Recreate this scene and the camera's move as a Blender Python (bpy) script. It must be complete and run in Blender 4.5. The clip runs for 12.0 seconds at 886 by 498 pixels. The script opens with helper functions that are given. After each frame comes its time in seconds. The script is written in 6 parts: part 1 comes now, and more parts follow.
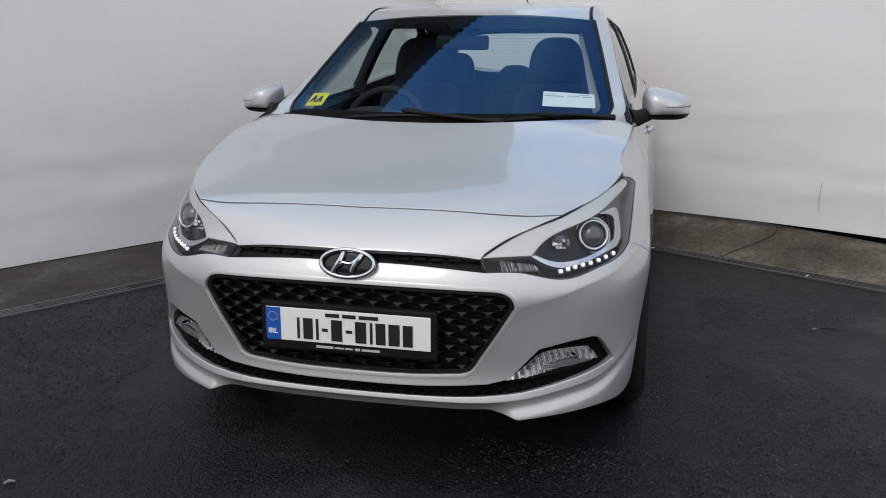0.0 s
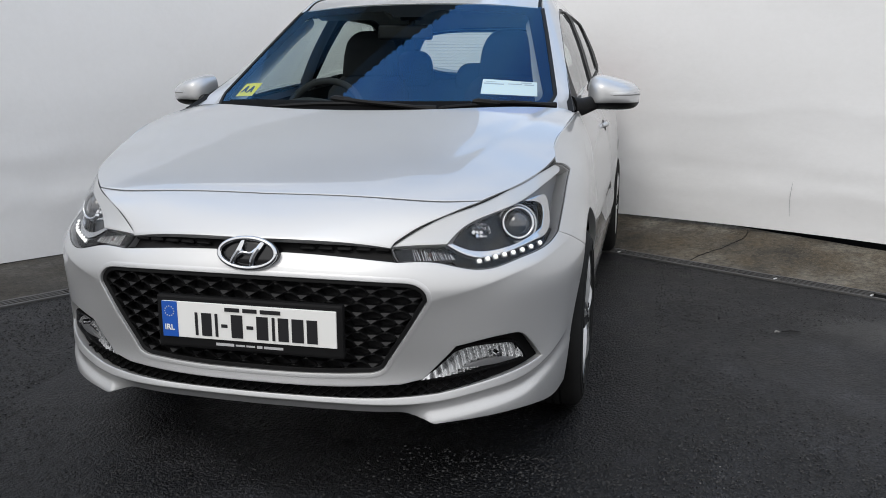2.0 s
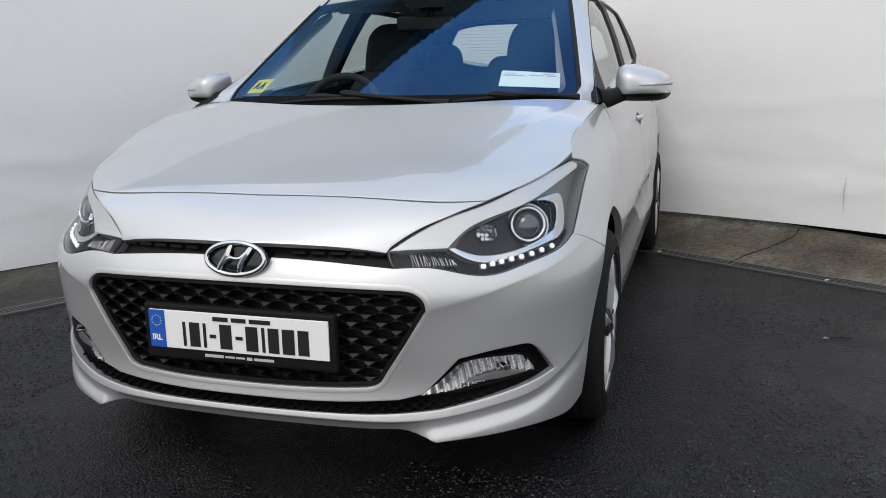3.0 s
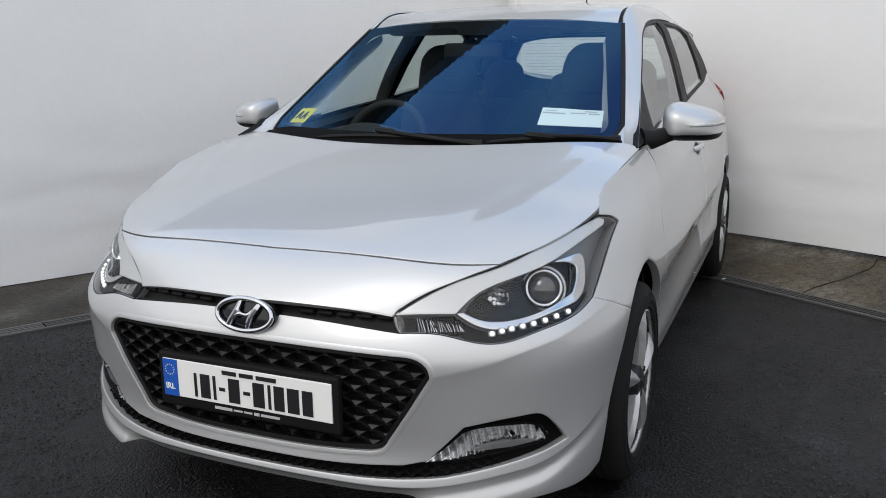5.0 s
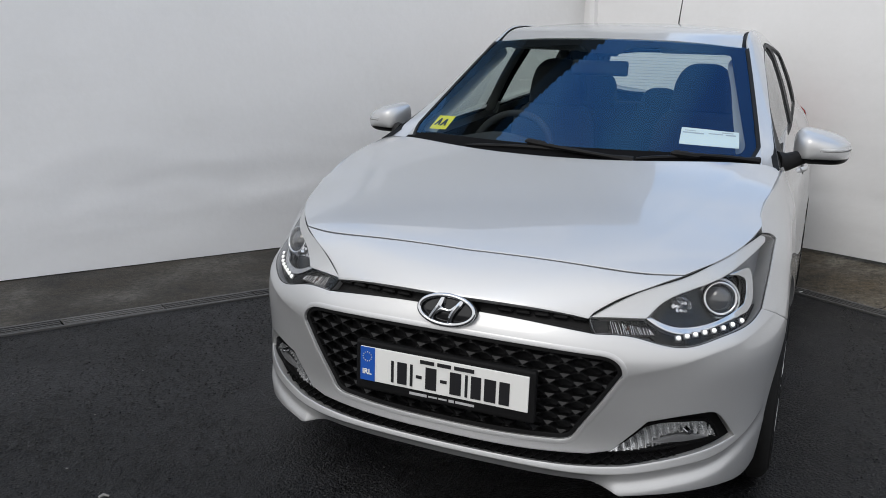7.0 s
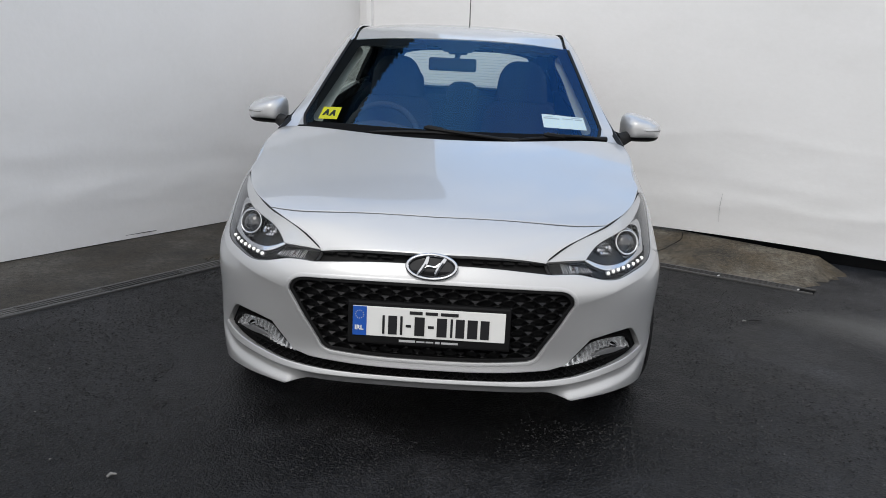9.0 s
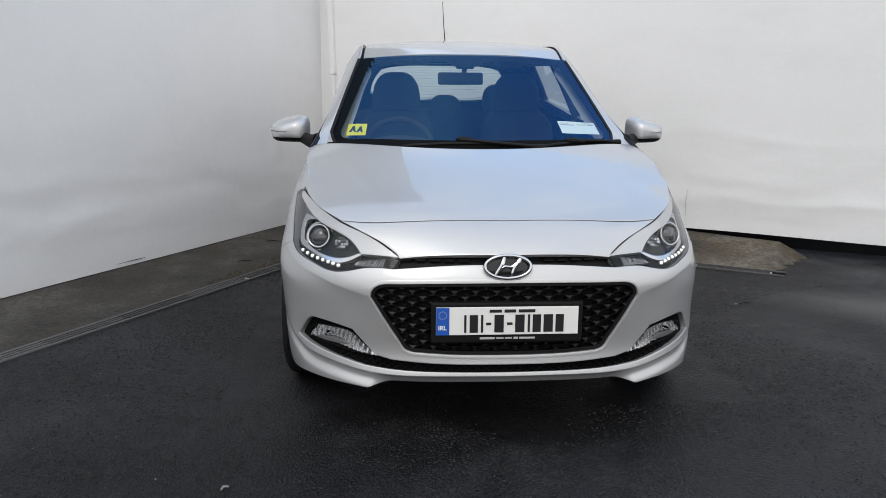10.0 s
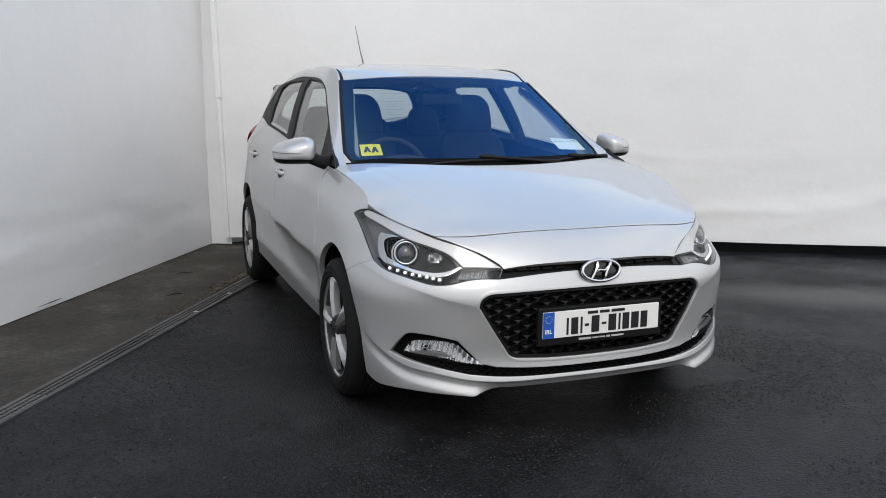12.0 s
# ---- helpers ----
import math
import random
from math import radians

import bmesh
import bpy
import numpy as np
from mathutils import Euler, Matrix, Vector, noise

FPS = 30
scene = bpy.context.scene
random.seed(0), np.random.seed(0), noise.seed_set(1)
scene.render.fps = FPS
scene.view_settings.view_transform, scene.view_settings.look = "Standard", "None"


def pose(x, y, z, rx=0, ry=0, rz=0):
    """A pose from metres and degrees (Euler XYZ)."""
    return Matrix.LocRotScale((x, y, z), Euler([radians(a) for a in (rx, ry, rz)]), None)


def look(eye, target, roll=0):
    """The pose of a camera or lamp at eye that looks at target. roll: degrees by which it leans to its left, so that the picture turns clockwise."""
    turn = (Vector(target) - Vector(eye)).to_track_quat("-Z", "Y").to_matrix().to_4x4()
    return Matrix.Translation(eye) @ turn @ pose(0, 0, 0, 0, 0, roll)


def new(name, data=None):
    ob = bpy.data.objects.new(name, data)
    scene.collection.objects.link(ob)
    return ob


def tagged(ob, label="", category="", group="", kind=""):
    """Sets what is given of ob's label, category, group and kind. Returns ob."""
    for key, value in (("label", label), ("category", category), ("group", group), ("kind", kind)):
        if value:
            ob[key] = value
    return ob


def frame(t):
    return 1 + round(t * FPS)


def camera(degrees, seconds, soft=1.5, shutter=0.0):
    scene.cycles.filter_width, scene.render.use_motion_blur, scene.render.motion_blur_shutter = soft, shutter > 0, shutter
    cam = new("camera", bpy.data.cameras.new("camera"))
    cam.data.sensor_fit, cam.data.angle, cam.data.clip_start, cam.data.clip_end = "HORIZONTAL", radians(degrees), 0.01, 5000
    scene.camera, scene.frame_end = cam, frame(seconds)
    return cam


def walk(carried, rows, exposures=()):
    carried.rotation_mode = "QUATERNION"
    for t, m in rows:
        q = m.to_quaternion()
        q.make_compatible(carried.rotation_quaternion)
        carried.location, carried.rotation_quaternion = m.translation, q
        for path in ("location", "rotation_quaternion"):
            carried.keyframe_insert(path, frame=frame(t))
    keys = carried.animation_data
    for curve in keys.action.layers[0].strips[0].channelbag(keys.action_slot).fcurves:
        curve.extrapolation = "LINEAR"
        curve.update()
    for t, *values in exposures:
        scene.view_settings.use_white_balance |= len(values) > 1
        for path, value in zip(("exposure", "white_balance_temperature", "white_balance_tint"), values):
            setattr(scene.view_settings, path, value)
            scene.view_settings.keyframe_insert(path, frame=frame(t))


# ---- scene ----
from mathutils.geometry import delaunay_2d_cdt

cam = camera(55.1, 12.0, soft=0.9)
PATH = [
    (0, (0.856, -2.257, 1.284), (0.393, -0.367, 0.822), -0.0),
    (0.5, (0.988, -2.31, 1.293), (0.535, -0.414, 0.843), 0.3),
    (1, (1.031, -2.291, 1.278), (0.582, -0.391, 0.845), -1.0),
    (1.5, (1.047, -2.171, 1.211), (0.599, -0.27, 0.781), -0.9),
    (2, (1.05, -2.031, 1.16), (0.592, -0.131, 0.738), -0.1),
    (2.5, (1.074, -1.924, 1.131), (0.567, -0.035, 0.712), -0.7),
    (4.5, (1.317, -1.631, 1.246), (0.562, 0.163, 0.784), -0.6),
    (5, (1.286, -1.654, 1.31), (0.515, 0.134, 0.854), -0.7),
    (5.5, (1.241, -1.697, 1.363), (0.438, 0.075, 0.902), 0.2),
    (6, (1.155, -1.753, 1.393), (0.334, 0.01, 0.927), 1.0),
    (6.5, (1.035, -1.884, 1.379), (0.224, -0.116, 0.915), 1.6),
    (8.5, (0.364, -2.555, 1.393), (0.009, -0.645, 0.92), 1.9),
    (9, (0.139, -2.724, 1.37), (0.066, -0.778, 0.917), 2.8),
    (9.5, (-0.112, -2.866, 1.382), (-0.013, -0.916, 0.948), 2.7),
    (10, (-0.455, -2.909, 1.358), (-0.31, -0.958, 0.942), 0.5),
    (10.5, (-0.769, -2.965, 1.341), (-0.492, -1.021, 0.959), 0.4),
    (11, (-1.081, -2.973, 1.34), (-0.61, -1.065, 0.969), 0.3),
    (11.5, (-1.436, -2.833, 1.327), (-0.848, -0.957, 0.963), 0.2),
    (12, (-1.743, -2.754, 1.324), (-1.033, -0.918, 0.97), 0.3),
]
walk(cam, [(t, look(eye, target, roll)) for t, eye, target, roll in PATH],
     exposures=[(0, -0.06), (0.6, 0.02), (1.5, 0.17), (2.7, 0.22), (4.5, 0.19), (5.5, 0.12), (6.5, 0.07), (9.0, 0.12), (12, 0.17)])

# ---- world, sun, exposure ----
SUN_EL, SUN_AZ = radians(48), radians(200)      # azimuth: clockwise from +y
world = bpy.data.worlds.new("sky")
world.use_nodes = True
scene.world = world
wn = world.node_tree.nodes
sky = wn.new("ShaderNodeTexSky")
sky.sky_type, sky.sun_disc = "NISHITA", False
sky.sun_elevation, sky.sun_rotation = SUN_EL, SUN_AZ
SKY, CLOUD = 0.42, 2.9
wl = world.node_tree.links
wn["Background"].inputs["Strength"].default_value = SKY
co = wn.new("ShaderNodeTexCoord")
puffs = wn.new("ShaderNodeTexNoise")
puffs.inputs["Scale"].default_value, puffs.inputs["Detail"].default_value = 3.3, 7.0
wl.new(co.outputs["Generated"], puffs.inputs["Vector"])
split = wn.new("ShaderNodeSeparateXYZ")
wl.new(co.outputs["Generated"], split.inputs[0])
bank = wn.new("ShaderNodeMath")                 # a bank of cloud in the south, thinning to the north
bank.operation, bank.inputs[1].default_value = "MULTIPLY_ADD", -0.36
wl.new(split.outputs["Y"], bank.inputs[0])
billow = wn.new("ShaderNodeMath")               # deeper gaps between the clouds
billow.operation, billow.inputs[1].default_value, billow.inputs[2].default_value = "MULTIPLY_ADD", 1.8, -0.38
wl.new(puffs.outputs["Fac"], billow.inputs[0])
wl.new(billow.outputs[0], bank.inputs[2])
cover = wn.new("ShaderNodeValToRGB")
cover.color_ramp.elements[0].position, cover.color_ramp.elements[1].position = 0.18, 0.60
cover.color_ramp.elements[0].color = (0.04, 0.04, 0.04, 1)      # thin haze
rim = wn.new("ShaderNodeMath")                  # broken cloud all round, low over the horizon
rim.operation, rim.inputs[1].default_value = "MULTIPLY_ADD", -0.34
wl.new(split.outputs["Z"], rim.inputs[0])
lift_up = wn.new("ShaderNodeMath")
lift_up.operation, lift_up.inputs[1].default_value = "ADD", 0.2
wl.new(bank.outputs[0], lift_up.inputs[0])
wl.new(lift_up.outputs[0], rim.inputs[2])
wl.new(rim.outputs[0], cover.inputs[0])
over = wn.new("ShaderNodeMix")
over.data_type = "RGBA"
wl.new(cover.outputs[0], over.inputs[0])
clear = wn.new("ShaderNodeMix")                  # moist air: greener than the clear-sky model
clear.data_type, clear.blend_type = "RGBA", "MULTIPLY"
clear.inputs[0].default_value, clear.inputs[7].default_value = 1.0, (0.94, 1.01, 0.96, 1)
wl.new(sky.outputs[0], clear.inputs[6])
wl.new(clear.outputs[2], over.inputs[6])
over.inputs[7].default_value = (CLOUD, CLOUD, CLOUD * 1.01, 1)
wl.new(over.outputs[2], wn["Background"].inputs["Color"])
sun = new("sun", bpy.data.lights.new("sun", "SUN"))
sun.data.energy, sun.data.angle, sun.data.color = 0.62, radians(25), (1.0, 0.96, 0.9)
sun.matrix_world = look((6 * math.sin(SUN_AZ), 6 * math.cos(SUN_AZ), 6 * math.tan(SUN_EL)), (0, 0, 0))


# ---- materials ----
PUDDLE = (2.9, 1.45, 0.0)


class Mat:
    """A small builder of node materials."""

    def __init__(self, name, color, rough=0.5, metal=0.0, **more):
        self.m = bpy.data.materials.new(name)
        self.m.use_nodes = True
        self.t = self.m.node_tree
        self.b = self.t.nodes["Principled BSDF"]
        self.b.inputs["Base Color"].default_value = (*color, 1)
        self.b.inputs["Roughness"].default_value = rough
        self.b.inputs["Metallic"].default_value = metal
        for k, v in more.items():
            self.b.inputs[k.replace("_", " ")].default_value = v

    def node(self, kind, **values):
        n = self.t.nodes.new(kind)
        for k, v in values.items():
            n.inputs[k].default_value = v
        return n

    def link(self, a, b):
        self.t.links.new(a, b)

    def place(self):
        return self.t.nodes.new("ShaderNodeTexCoord").outputs["Object"]

    def noise(self, scale, detail=4.0, rough=0.55, stretch=None):
        n = self.node("ShaderNodeTexNoise", Scale=scale, Detail=detail, Roughness=rough)
        src = self.place()
        if stretch:
            mp = self.node("ShaderNodeMapping", Scale=stretch)
            self.link(src, mp.inputs["Vector"])
            src = mp.outputs[0]
        self.link(src, n.inputs["Vector"])
        return n.outputs["Fac"]

    def ramp(self, fac, *stops):
        r = self.t.nodes.new("ShaderNodeValToRGB")
        els = r.color_ramp.elements
        while len(els) < len(stops):
            els.new(0.5)
        for e, (p, c) in zip(els, stops):
            e.position = p
            e.color = (*c, 1) if isinstance(c, tuple) else (c, c, c, 1)
        self.link(fac, r.inputs[0])
        return r.outputs[0]

    def mix(self, fac, a, b, how="MIX"):
        n = self.t.nodes.new("ShaderNodeMix")
        n.data_type, n.blend_type = "RGBA", how
        for sock, v in ((0, fac), (6, a), (7, b)):
            if isinstance(v, (int, float)):
                n.inputs[sock].default_value = v if sock == 0 else (v, v, v, 1)
            elif isinstance(v, tuple):
                n.inputs[sock].default_value = (*v, 1)
            else:
                self.link(v, n.inputs[sock])
        return n.outputs[2]

    def color(self, out):
        self.link(out, self.b.inputs["Base Color"])
        return self

    def rough(self, out):
        self.link(out, self.b.inputs["Roughness"])
        return self

    def bump(self, fac, strength=0.3, distance=0.002):
        n = self.node("ShaderNodeBump", Strength=strength, Distance=distance)
        self.link(fac, n.inputs["Height"])
        self.link(n.outputs[0], self.b.inputs["Normal"])
        return self


def paint():
    m = Mat("silver_paint", (0.5, 0.51, 0.52), 0.4, 0.56, Coat_Weight=1.0, Coat_Roughness=0.015)
    flake = m.noise(2500, 1.0)
    m.color(m.mix(m.ramp(flake, (0.3, 0.0), (0.7, 1.0)), (0.44, 0.442, 0.446), (0.565, 0.567, 0.57)))
    m.rough(m.ramp(m.noise(3.0, 5.0), (0.3, 0.38), (0.7, 0.45)))
    return m.m


def plastic(name, c, rough=0.45, grain=900, spec=0.3):
    m = Mat(name, c, rough, Specular_IOR_Level=spec)
    m.bump(m.noise(grain, 3.0), 0.25, 0.0005)
    m.rough(m.ramp(m.noise(14, 4.0), (0.3, max(0.02, rough - 0.06)), (0.7, min(1, rough + 0.08))))
    return m.m


def glassy(name, tint, trans=0.86, rough=0.0, reflect=(1.0, 1.0, 1.0), base=0.06):
    """Thin glass: clear film with a mirror by Fresnel."""
    m = Mat(name, (0, 0, 0))
    out = m.t.nodes["Material Output"]
    clear = m.node("ShaderNodeBsdfTransparent", Color=(*[c * trans for c in tint], 1))
    gloss = m.node("ShaderNodeBsdfGlossy", Roughness=rough, Color=(*reflect, 1))
    facing = m.node("ShaderNodeLayerWeight", Blend=0.5)
    fres = m.node("ShaderNodeMath")              # Schlick's curve
    fres.operation = "POWER"
    fres.inputs[1].default_value = 5.0
    m.link(facing.outputs["Facing"], fres.inputs[0])
    lifted = m.node("ShaderNodeMath")
    lifted.operation = "MULTIPLY_ADD"
    lifted.inputs[1].default_value, lifted.inputs[2].default_value = 1 - base, base
    m.link(fres.outputs[0], lifted.inputs[0])
    fres = lifted
    mx = m.t.nodes.new("ShaderNodeMixShader")
    m.link(fres.outputs[0], mx.inputs[0])
    m.link(clear.outputs[0], mx.inputs[1])
    m.link(gloss.outputs[0], mx.inputs[2])
    m.link(mx.outputs[0], out.inputs["Surface"])
    return m.m


def stones():
    """Aggregate standing out of the asphalt: dark, each stone a little different."""
    m = Mat("aggregate", (0.02, 0.02, 0.02), 0.5, Specular_IOR_Level=0.35)
    geo = m.t.nodes.new("ShaderNodeNewGeometry")
    at = m.node("ShaderNodeSeparateXYZ")
    wet_shade = m.node("ShaderNodeMapping", Location=(0.45, 0, 0), Scale=(0.3, 0.3, 0.3))     # darker to the left: wetness and the shade beside the car, in the colour
    m.link(m.place(), wet_shade.inputs["Vector"])
    m.link(wet_shade.outputs[0], at.inputs[0])
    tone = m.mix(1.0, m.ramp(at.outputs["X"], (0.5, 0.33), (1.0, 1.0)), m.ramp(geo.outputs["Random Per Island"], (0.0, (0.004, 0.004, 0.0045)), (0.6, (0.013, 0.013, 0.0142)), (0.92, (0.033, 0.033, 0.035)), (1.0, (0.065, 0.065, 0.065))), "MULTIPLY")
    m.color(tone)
    m.rough(m.ramp(geo.outputs["Random Per Island"], (0.0, 0.2), (1.0, 0.5)))
    return m.m


def asphalt():
    m = Mat("wet_asphalt", (0.01, 0.01, 0.01), 0.5, Specular_IOR_Level=0.22)
    big, mid, fine = m.noise(0.5, 6.0), m.noise(4, 7.0, 0.7), m.noise(60, 5.0, 0.7)
    stone = m.node("ShaderNodeTexVoronoi", Scale=85.0, Randomness=1.0)
    m.link(m.place(), stone.inputs["Vector"])
    grit = m.node("ShaderNodeTexVoronoi", Scale=240.0)
    m.link(m.place(), grit.inputs["Vector"])
    dry = m.ramp(m.mix(0.3, big, mid), (0.47, 0.0), (0.66, 1.0))
    # paler to the right: worn ground, plus wet wall sheen put into the colour
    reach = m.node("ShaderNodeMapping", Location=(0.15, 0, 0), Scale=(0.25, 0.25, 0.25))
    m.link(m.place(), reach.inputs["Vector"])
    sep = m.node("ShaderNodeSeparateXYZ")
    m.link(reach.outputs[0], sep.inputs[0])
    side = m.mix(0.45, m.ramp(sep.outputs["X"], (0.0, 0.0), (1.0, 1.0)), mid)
    # dry carries both the dried patches and the painted sheen
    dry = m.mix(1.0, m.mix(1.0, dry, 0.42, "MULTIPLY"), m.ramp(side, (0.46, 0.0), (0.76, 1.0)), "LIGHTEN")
    # pale silt left by a dried puddle
    warp = m.node("ShaderNodeTexGradient")
    warp.gradient_type = "SPHERICAL"
    shift = m.node("ShaderNodeVectorMath")
    shift.operation = "SUBTRACT"
    shift.inputs[1].default_value = PUDDLE
    spun = m.node("ShaderNodeMapping", Rotation=(0, 0, radians(30)))
    turned = m.node("ShaderNodeMapping", Scale=(0.6, 1.9, 1.0))
    m.link(m.place(), shift.inputs[0])
    m.link(shift.outputs[0], spun.inputs["Vector"])
    m.link(spun.outputs[0], turned.inputs["Vector"])
    m.link(turned.outputs[0], warp.inputs["Vector"])
    silt = m.ramp(m.mix(0.4, warp.outputs["Fac"], mid), (0.32, 0.0), (0.66, 1.0))
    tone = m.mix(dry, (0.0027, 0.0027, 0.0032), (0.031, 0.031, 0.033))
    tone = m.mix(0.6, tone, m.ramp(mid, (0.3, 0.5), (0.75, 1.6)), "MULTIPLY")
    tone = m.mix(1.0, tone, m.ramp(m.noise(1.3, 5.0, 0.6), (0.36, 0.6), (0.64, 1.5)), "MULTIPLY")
    tone = m.mix(0.9, tone, m.ramp(grit.outputs["Color"], (0.3, 0.15), (0.75, 2.6)), "MULTIPLY")
    chips = m.mix(1.0, m.ramp(stone.outputs["Color"], (0.58, 0.0), (0.68, 1.0)), m.ramp(stone.outputs["Distance"], (0.25, 1.0), (0.5, 0.0)), "MULTIPLY")
    tone = m.mix(m.mix(1.0, chips, m.ramp(fine, (0.4, 0.0), (0.7, 1.0)), "MULTIPLY"), tone, (0.022, 0.0225, 0.025))
    m.color(m.mix(m.mix(1.0, silt, 0.5, "MULTIPLY"), tone, (0.15, 0.147, 0.14)))
    m.rough(m.mix(dry, m.ramp(mid, (0.35, 0.34), (0.7, 0.54)), 0.75))
    h = m.mix(0.35, m.ramp(stone.outputs["Distance"], (0.0, 1.0), (0.7, 0.0)), m.ramp(grit.outputs["Distance"], (0.0, 1.0), (0.8, 0.0)))
    m.bump(m.mix(0.25, h, fine), 1.0, 0.009)
    return m.m


def concrete(name, k, warm=1.0):
    m = Mat(name, (0.1, 0.09, 0.07), 0.85)

    def tint(r, g, b):
        y = (r + g + b) / 3
        return tuple(k * (y + (q - y) * warm) for q in (r, g, b))
    a, b, c = m.noise(1.7, 6.0, 0.65), m.noise(38, 6.0, 0.75), m.noise(150, 3.0)
    moss = m.ramp(m.noise(3.1, 7.0, 0.7), (0.42, 0.0), (0.62, 1.0))
    base = m.ramp(a, (0.38, tint(0.026, 0.0235, 0.0195)), (0.5, tint(0.085, 0.074, 0.057)), (0.62, tint(0.18, 0.165, 0.137)))
    base = m.mix(m.mix(1.0, moss, 0.75, "MULTIPLY"), base, tint(0.072, 0.052, 0.027))
    base = m.mix(0.8, base, m.ramp(b, (0.34, 0.25), (0.66, 1.9)), "MULTIPLY")
    m.color(m.mix(m.ramp(c, (0.57, 0.0), (0.72, 0.8)), base, tint(0.25, 0.22, 0.17)))
    m.bump(m.mix(0.5, b, c), 0.9, 0.01)
    return m.m


def sheet():
    m = Mat("white_sheet", (0.8, 0.8, 0.8), 0.5)
    d = m.noise(1.6, 6.0, 0.6)
    f = m.noise(30, 4.0)
    base = m.mix(m.ramp(m.mix(0.3, d, f), (0.35, 0.0), (0.75, 1.0)), (0.79, 0.79, 0.795), (0.745, 0.745, 0.745))
    smudge = m.ramp(m.noise(1.1, 7.0, 0.62, (1.0, 1.0, 2.4)), (0.54, 0.0), (0.74, 1.0))
    base = m.mix(m.mix(1.0, smudge, 0.13, "MULTIPLY"), base, (0.52, 0.515, 0.50))
    m.color(m.mix(m.ramp(m.noise(45, 6.0, 0.7), (0.72, 0.0), (0.8, 0.4)), base, (0.4, 0.39, 0.37)))
    m.rough(m.ramp(d, (0.3, 0.42), (0.7, 0.6)))
    m.bump(m.mix(0.3, m.noise(5, 4.0), m.noise(2.2, 5.0, 0.6, (1.0, 1.0, 3.0))), 0.2, 0.025)
    return m.m


PAINT = paint()
BLACK = plastic("black_plastic", (0.008, 0.008, 0.0085), 0.5, 900, 0.14)
GLOSSBLACK = Mat("gloss_black", (0.006, 0.006, 0.007), 0.12).m
RUBBER = plastic("tyre_rubber", (0.010, 0.010, 0.010), 0.75, 400, 0.15)
CHROME = Mat("chrome", (0.55, 0.56, 0.58), 0.1, 1.0).m
ALLOY = Mat("machined_alloy", (0.62, 0.625, 0.63), 0.36, 0.75).m
DARKMETAL = Mat("dark_wheel_paint", (0.018, 0.0185, 0.02), 0.4, 0.3).m


def steel():
    m = Mat("zinc_steel", (0.05, 0.05, 0.05), 0.5)
    each = m.t.nodes.new("ShaderNodeObjectInfo").outputs["Random"]
    tone = m.ramp(each, (0.0, (0.03, 0.03, 0.031)), (0.6, (0.07, 0.069, 0.068)), (1.0, (0.11, 0.108, 0.105)))
    m.color(m.mix(m.ramp(m.noise(30, 5.0, 0.7), (0.5, 0.0), (0.75, 0.6)), tone, (0.05, 0.036, 0.025)))
    m.bump(m.noise(200, 3.0), 0.25, 0.0005)
    return m.m


STEEL = steel()
GLASS = glassy("window_glass", (0.88, 0.95, 0.92), 0.93)
LENS = glassy("lamp_lens", (1, 1, 1), 0.97, base=0.022)
SCREEN = glassy("coated_screen", (0.88, 0.96, 0.94), 0.9, 0.0, (0.14, 0.45, 1.0), 0.082)
CLADDING = plastic("grey_cladding", (0.44, 0.45, 0.445), 0.6, 30)
MATTE = Mat("matt_black", (0.004, 0.004, 0.0042), 0.8, Specular_IOR_Level=0.06).m
GRILLE_BLACK = plastic("grille_black", (0.008, 0.008, 0.0085), 0.42, 700, 0.25)
FLUTED = Mat("fluted_chrome", (0.66, 0.67, 0.68), 0.27, 1.0).m
LAMPGREY = Mat("lamp_grey", (0.17, 0.172, 0.178), 0.4, 0.3).m
def spotted(mat):
    """Rain spots on clear glass, and a pale film painted for the white wall's reflection."""
    t = mat.node_tree
    out = t.nodes["Material Output"]
    old = out.inputs["Surface"].links[0].from_socket
    co_ = t.nodes.new("ShaderNodeTexCoord")
    v = t.nodes.new("ShaderNodeTexVoronoi")
    v.inputs["Scale"].default_value = 75.0
    t.links.new(co_.outputs["Object"], v.inputs["Vector"])
    r = t.nodes.new("ShaderNodeValToRGB")
    r.color_ramp.elements[0].position, r.color_ramp.elements[1].position = 0.12, 0.2
    r.color_ramp.elements[0].color, r.color_ramp.elements[1].color = (0.35, 0.35, 0.35, 1), (0.06, 0.06, 0.06, 1)
    t.links.new(v.outputs["Distance"], r.inputs[0])
    film = t.nodes.new("ShaderNodeBsdfDiffuse")
    film.inputs["Color"].default_value = (0.55, 0.56, 0.56, 1)
    mx = t.nodes.new("ShaderNodeMixShader")
    t.links.new(r.outputs[0], mx.inputs[0])
    t.links.new(old, mx.inputs[1])
    t.links.new(film.outputs[0], mx.inputs[2])
    t.links.new(mx.outputs[0], out.inputs["Surface"])
    return mat


SIDEGLASS = spotted(glassy("wet_side_glass", (0.88, 0.95, 0.92), 0.93))
FRIT = Mat("printed_border", (0.004, 0.004, 0.005), 0.7, Specular_IOR_Level=0.1).m
CLOTH = plastic("dark_cloth", (0.03, 0.03, 0.032), 0.9, 600)
TRIM = plastic("grey_trim", (0.16, 0.16, 0.155), 0.7, 500)
REDLENS = Mat("red_lens", (0.2, 0.008, 0.01), 0.12, Coat_Weight=1.0).m
AMBER = Mat("amber_bulb", (0.035, 0.014, 0.009), 0.25).m
WHITE = Mat("plate_white", (0.78, 0.78, 0.76), 0.4).m
PAPER = Mat("paper", (0.8, 0.82, 0.8), 0.6).m
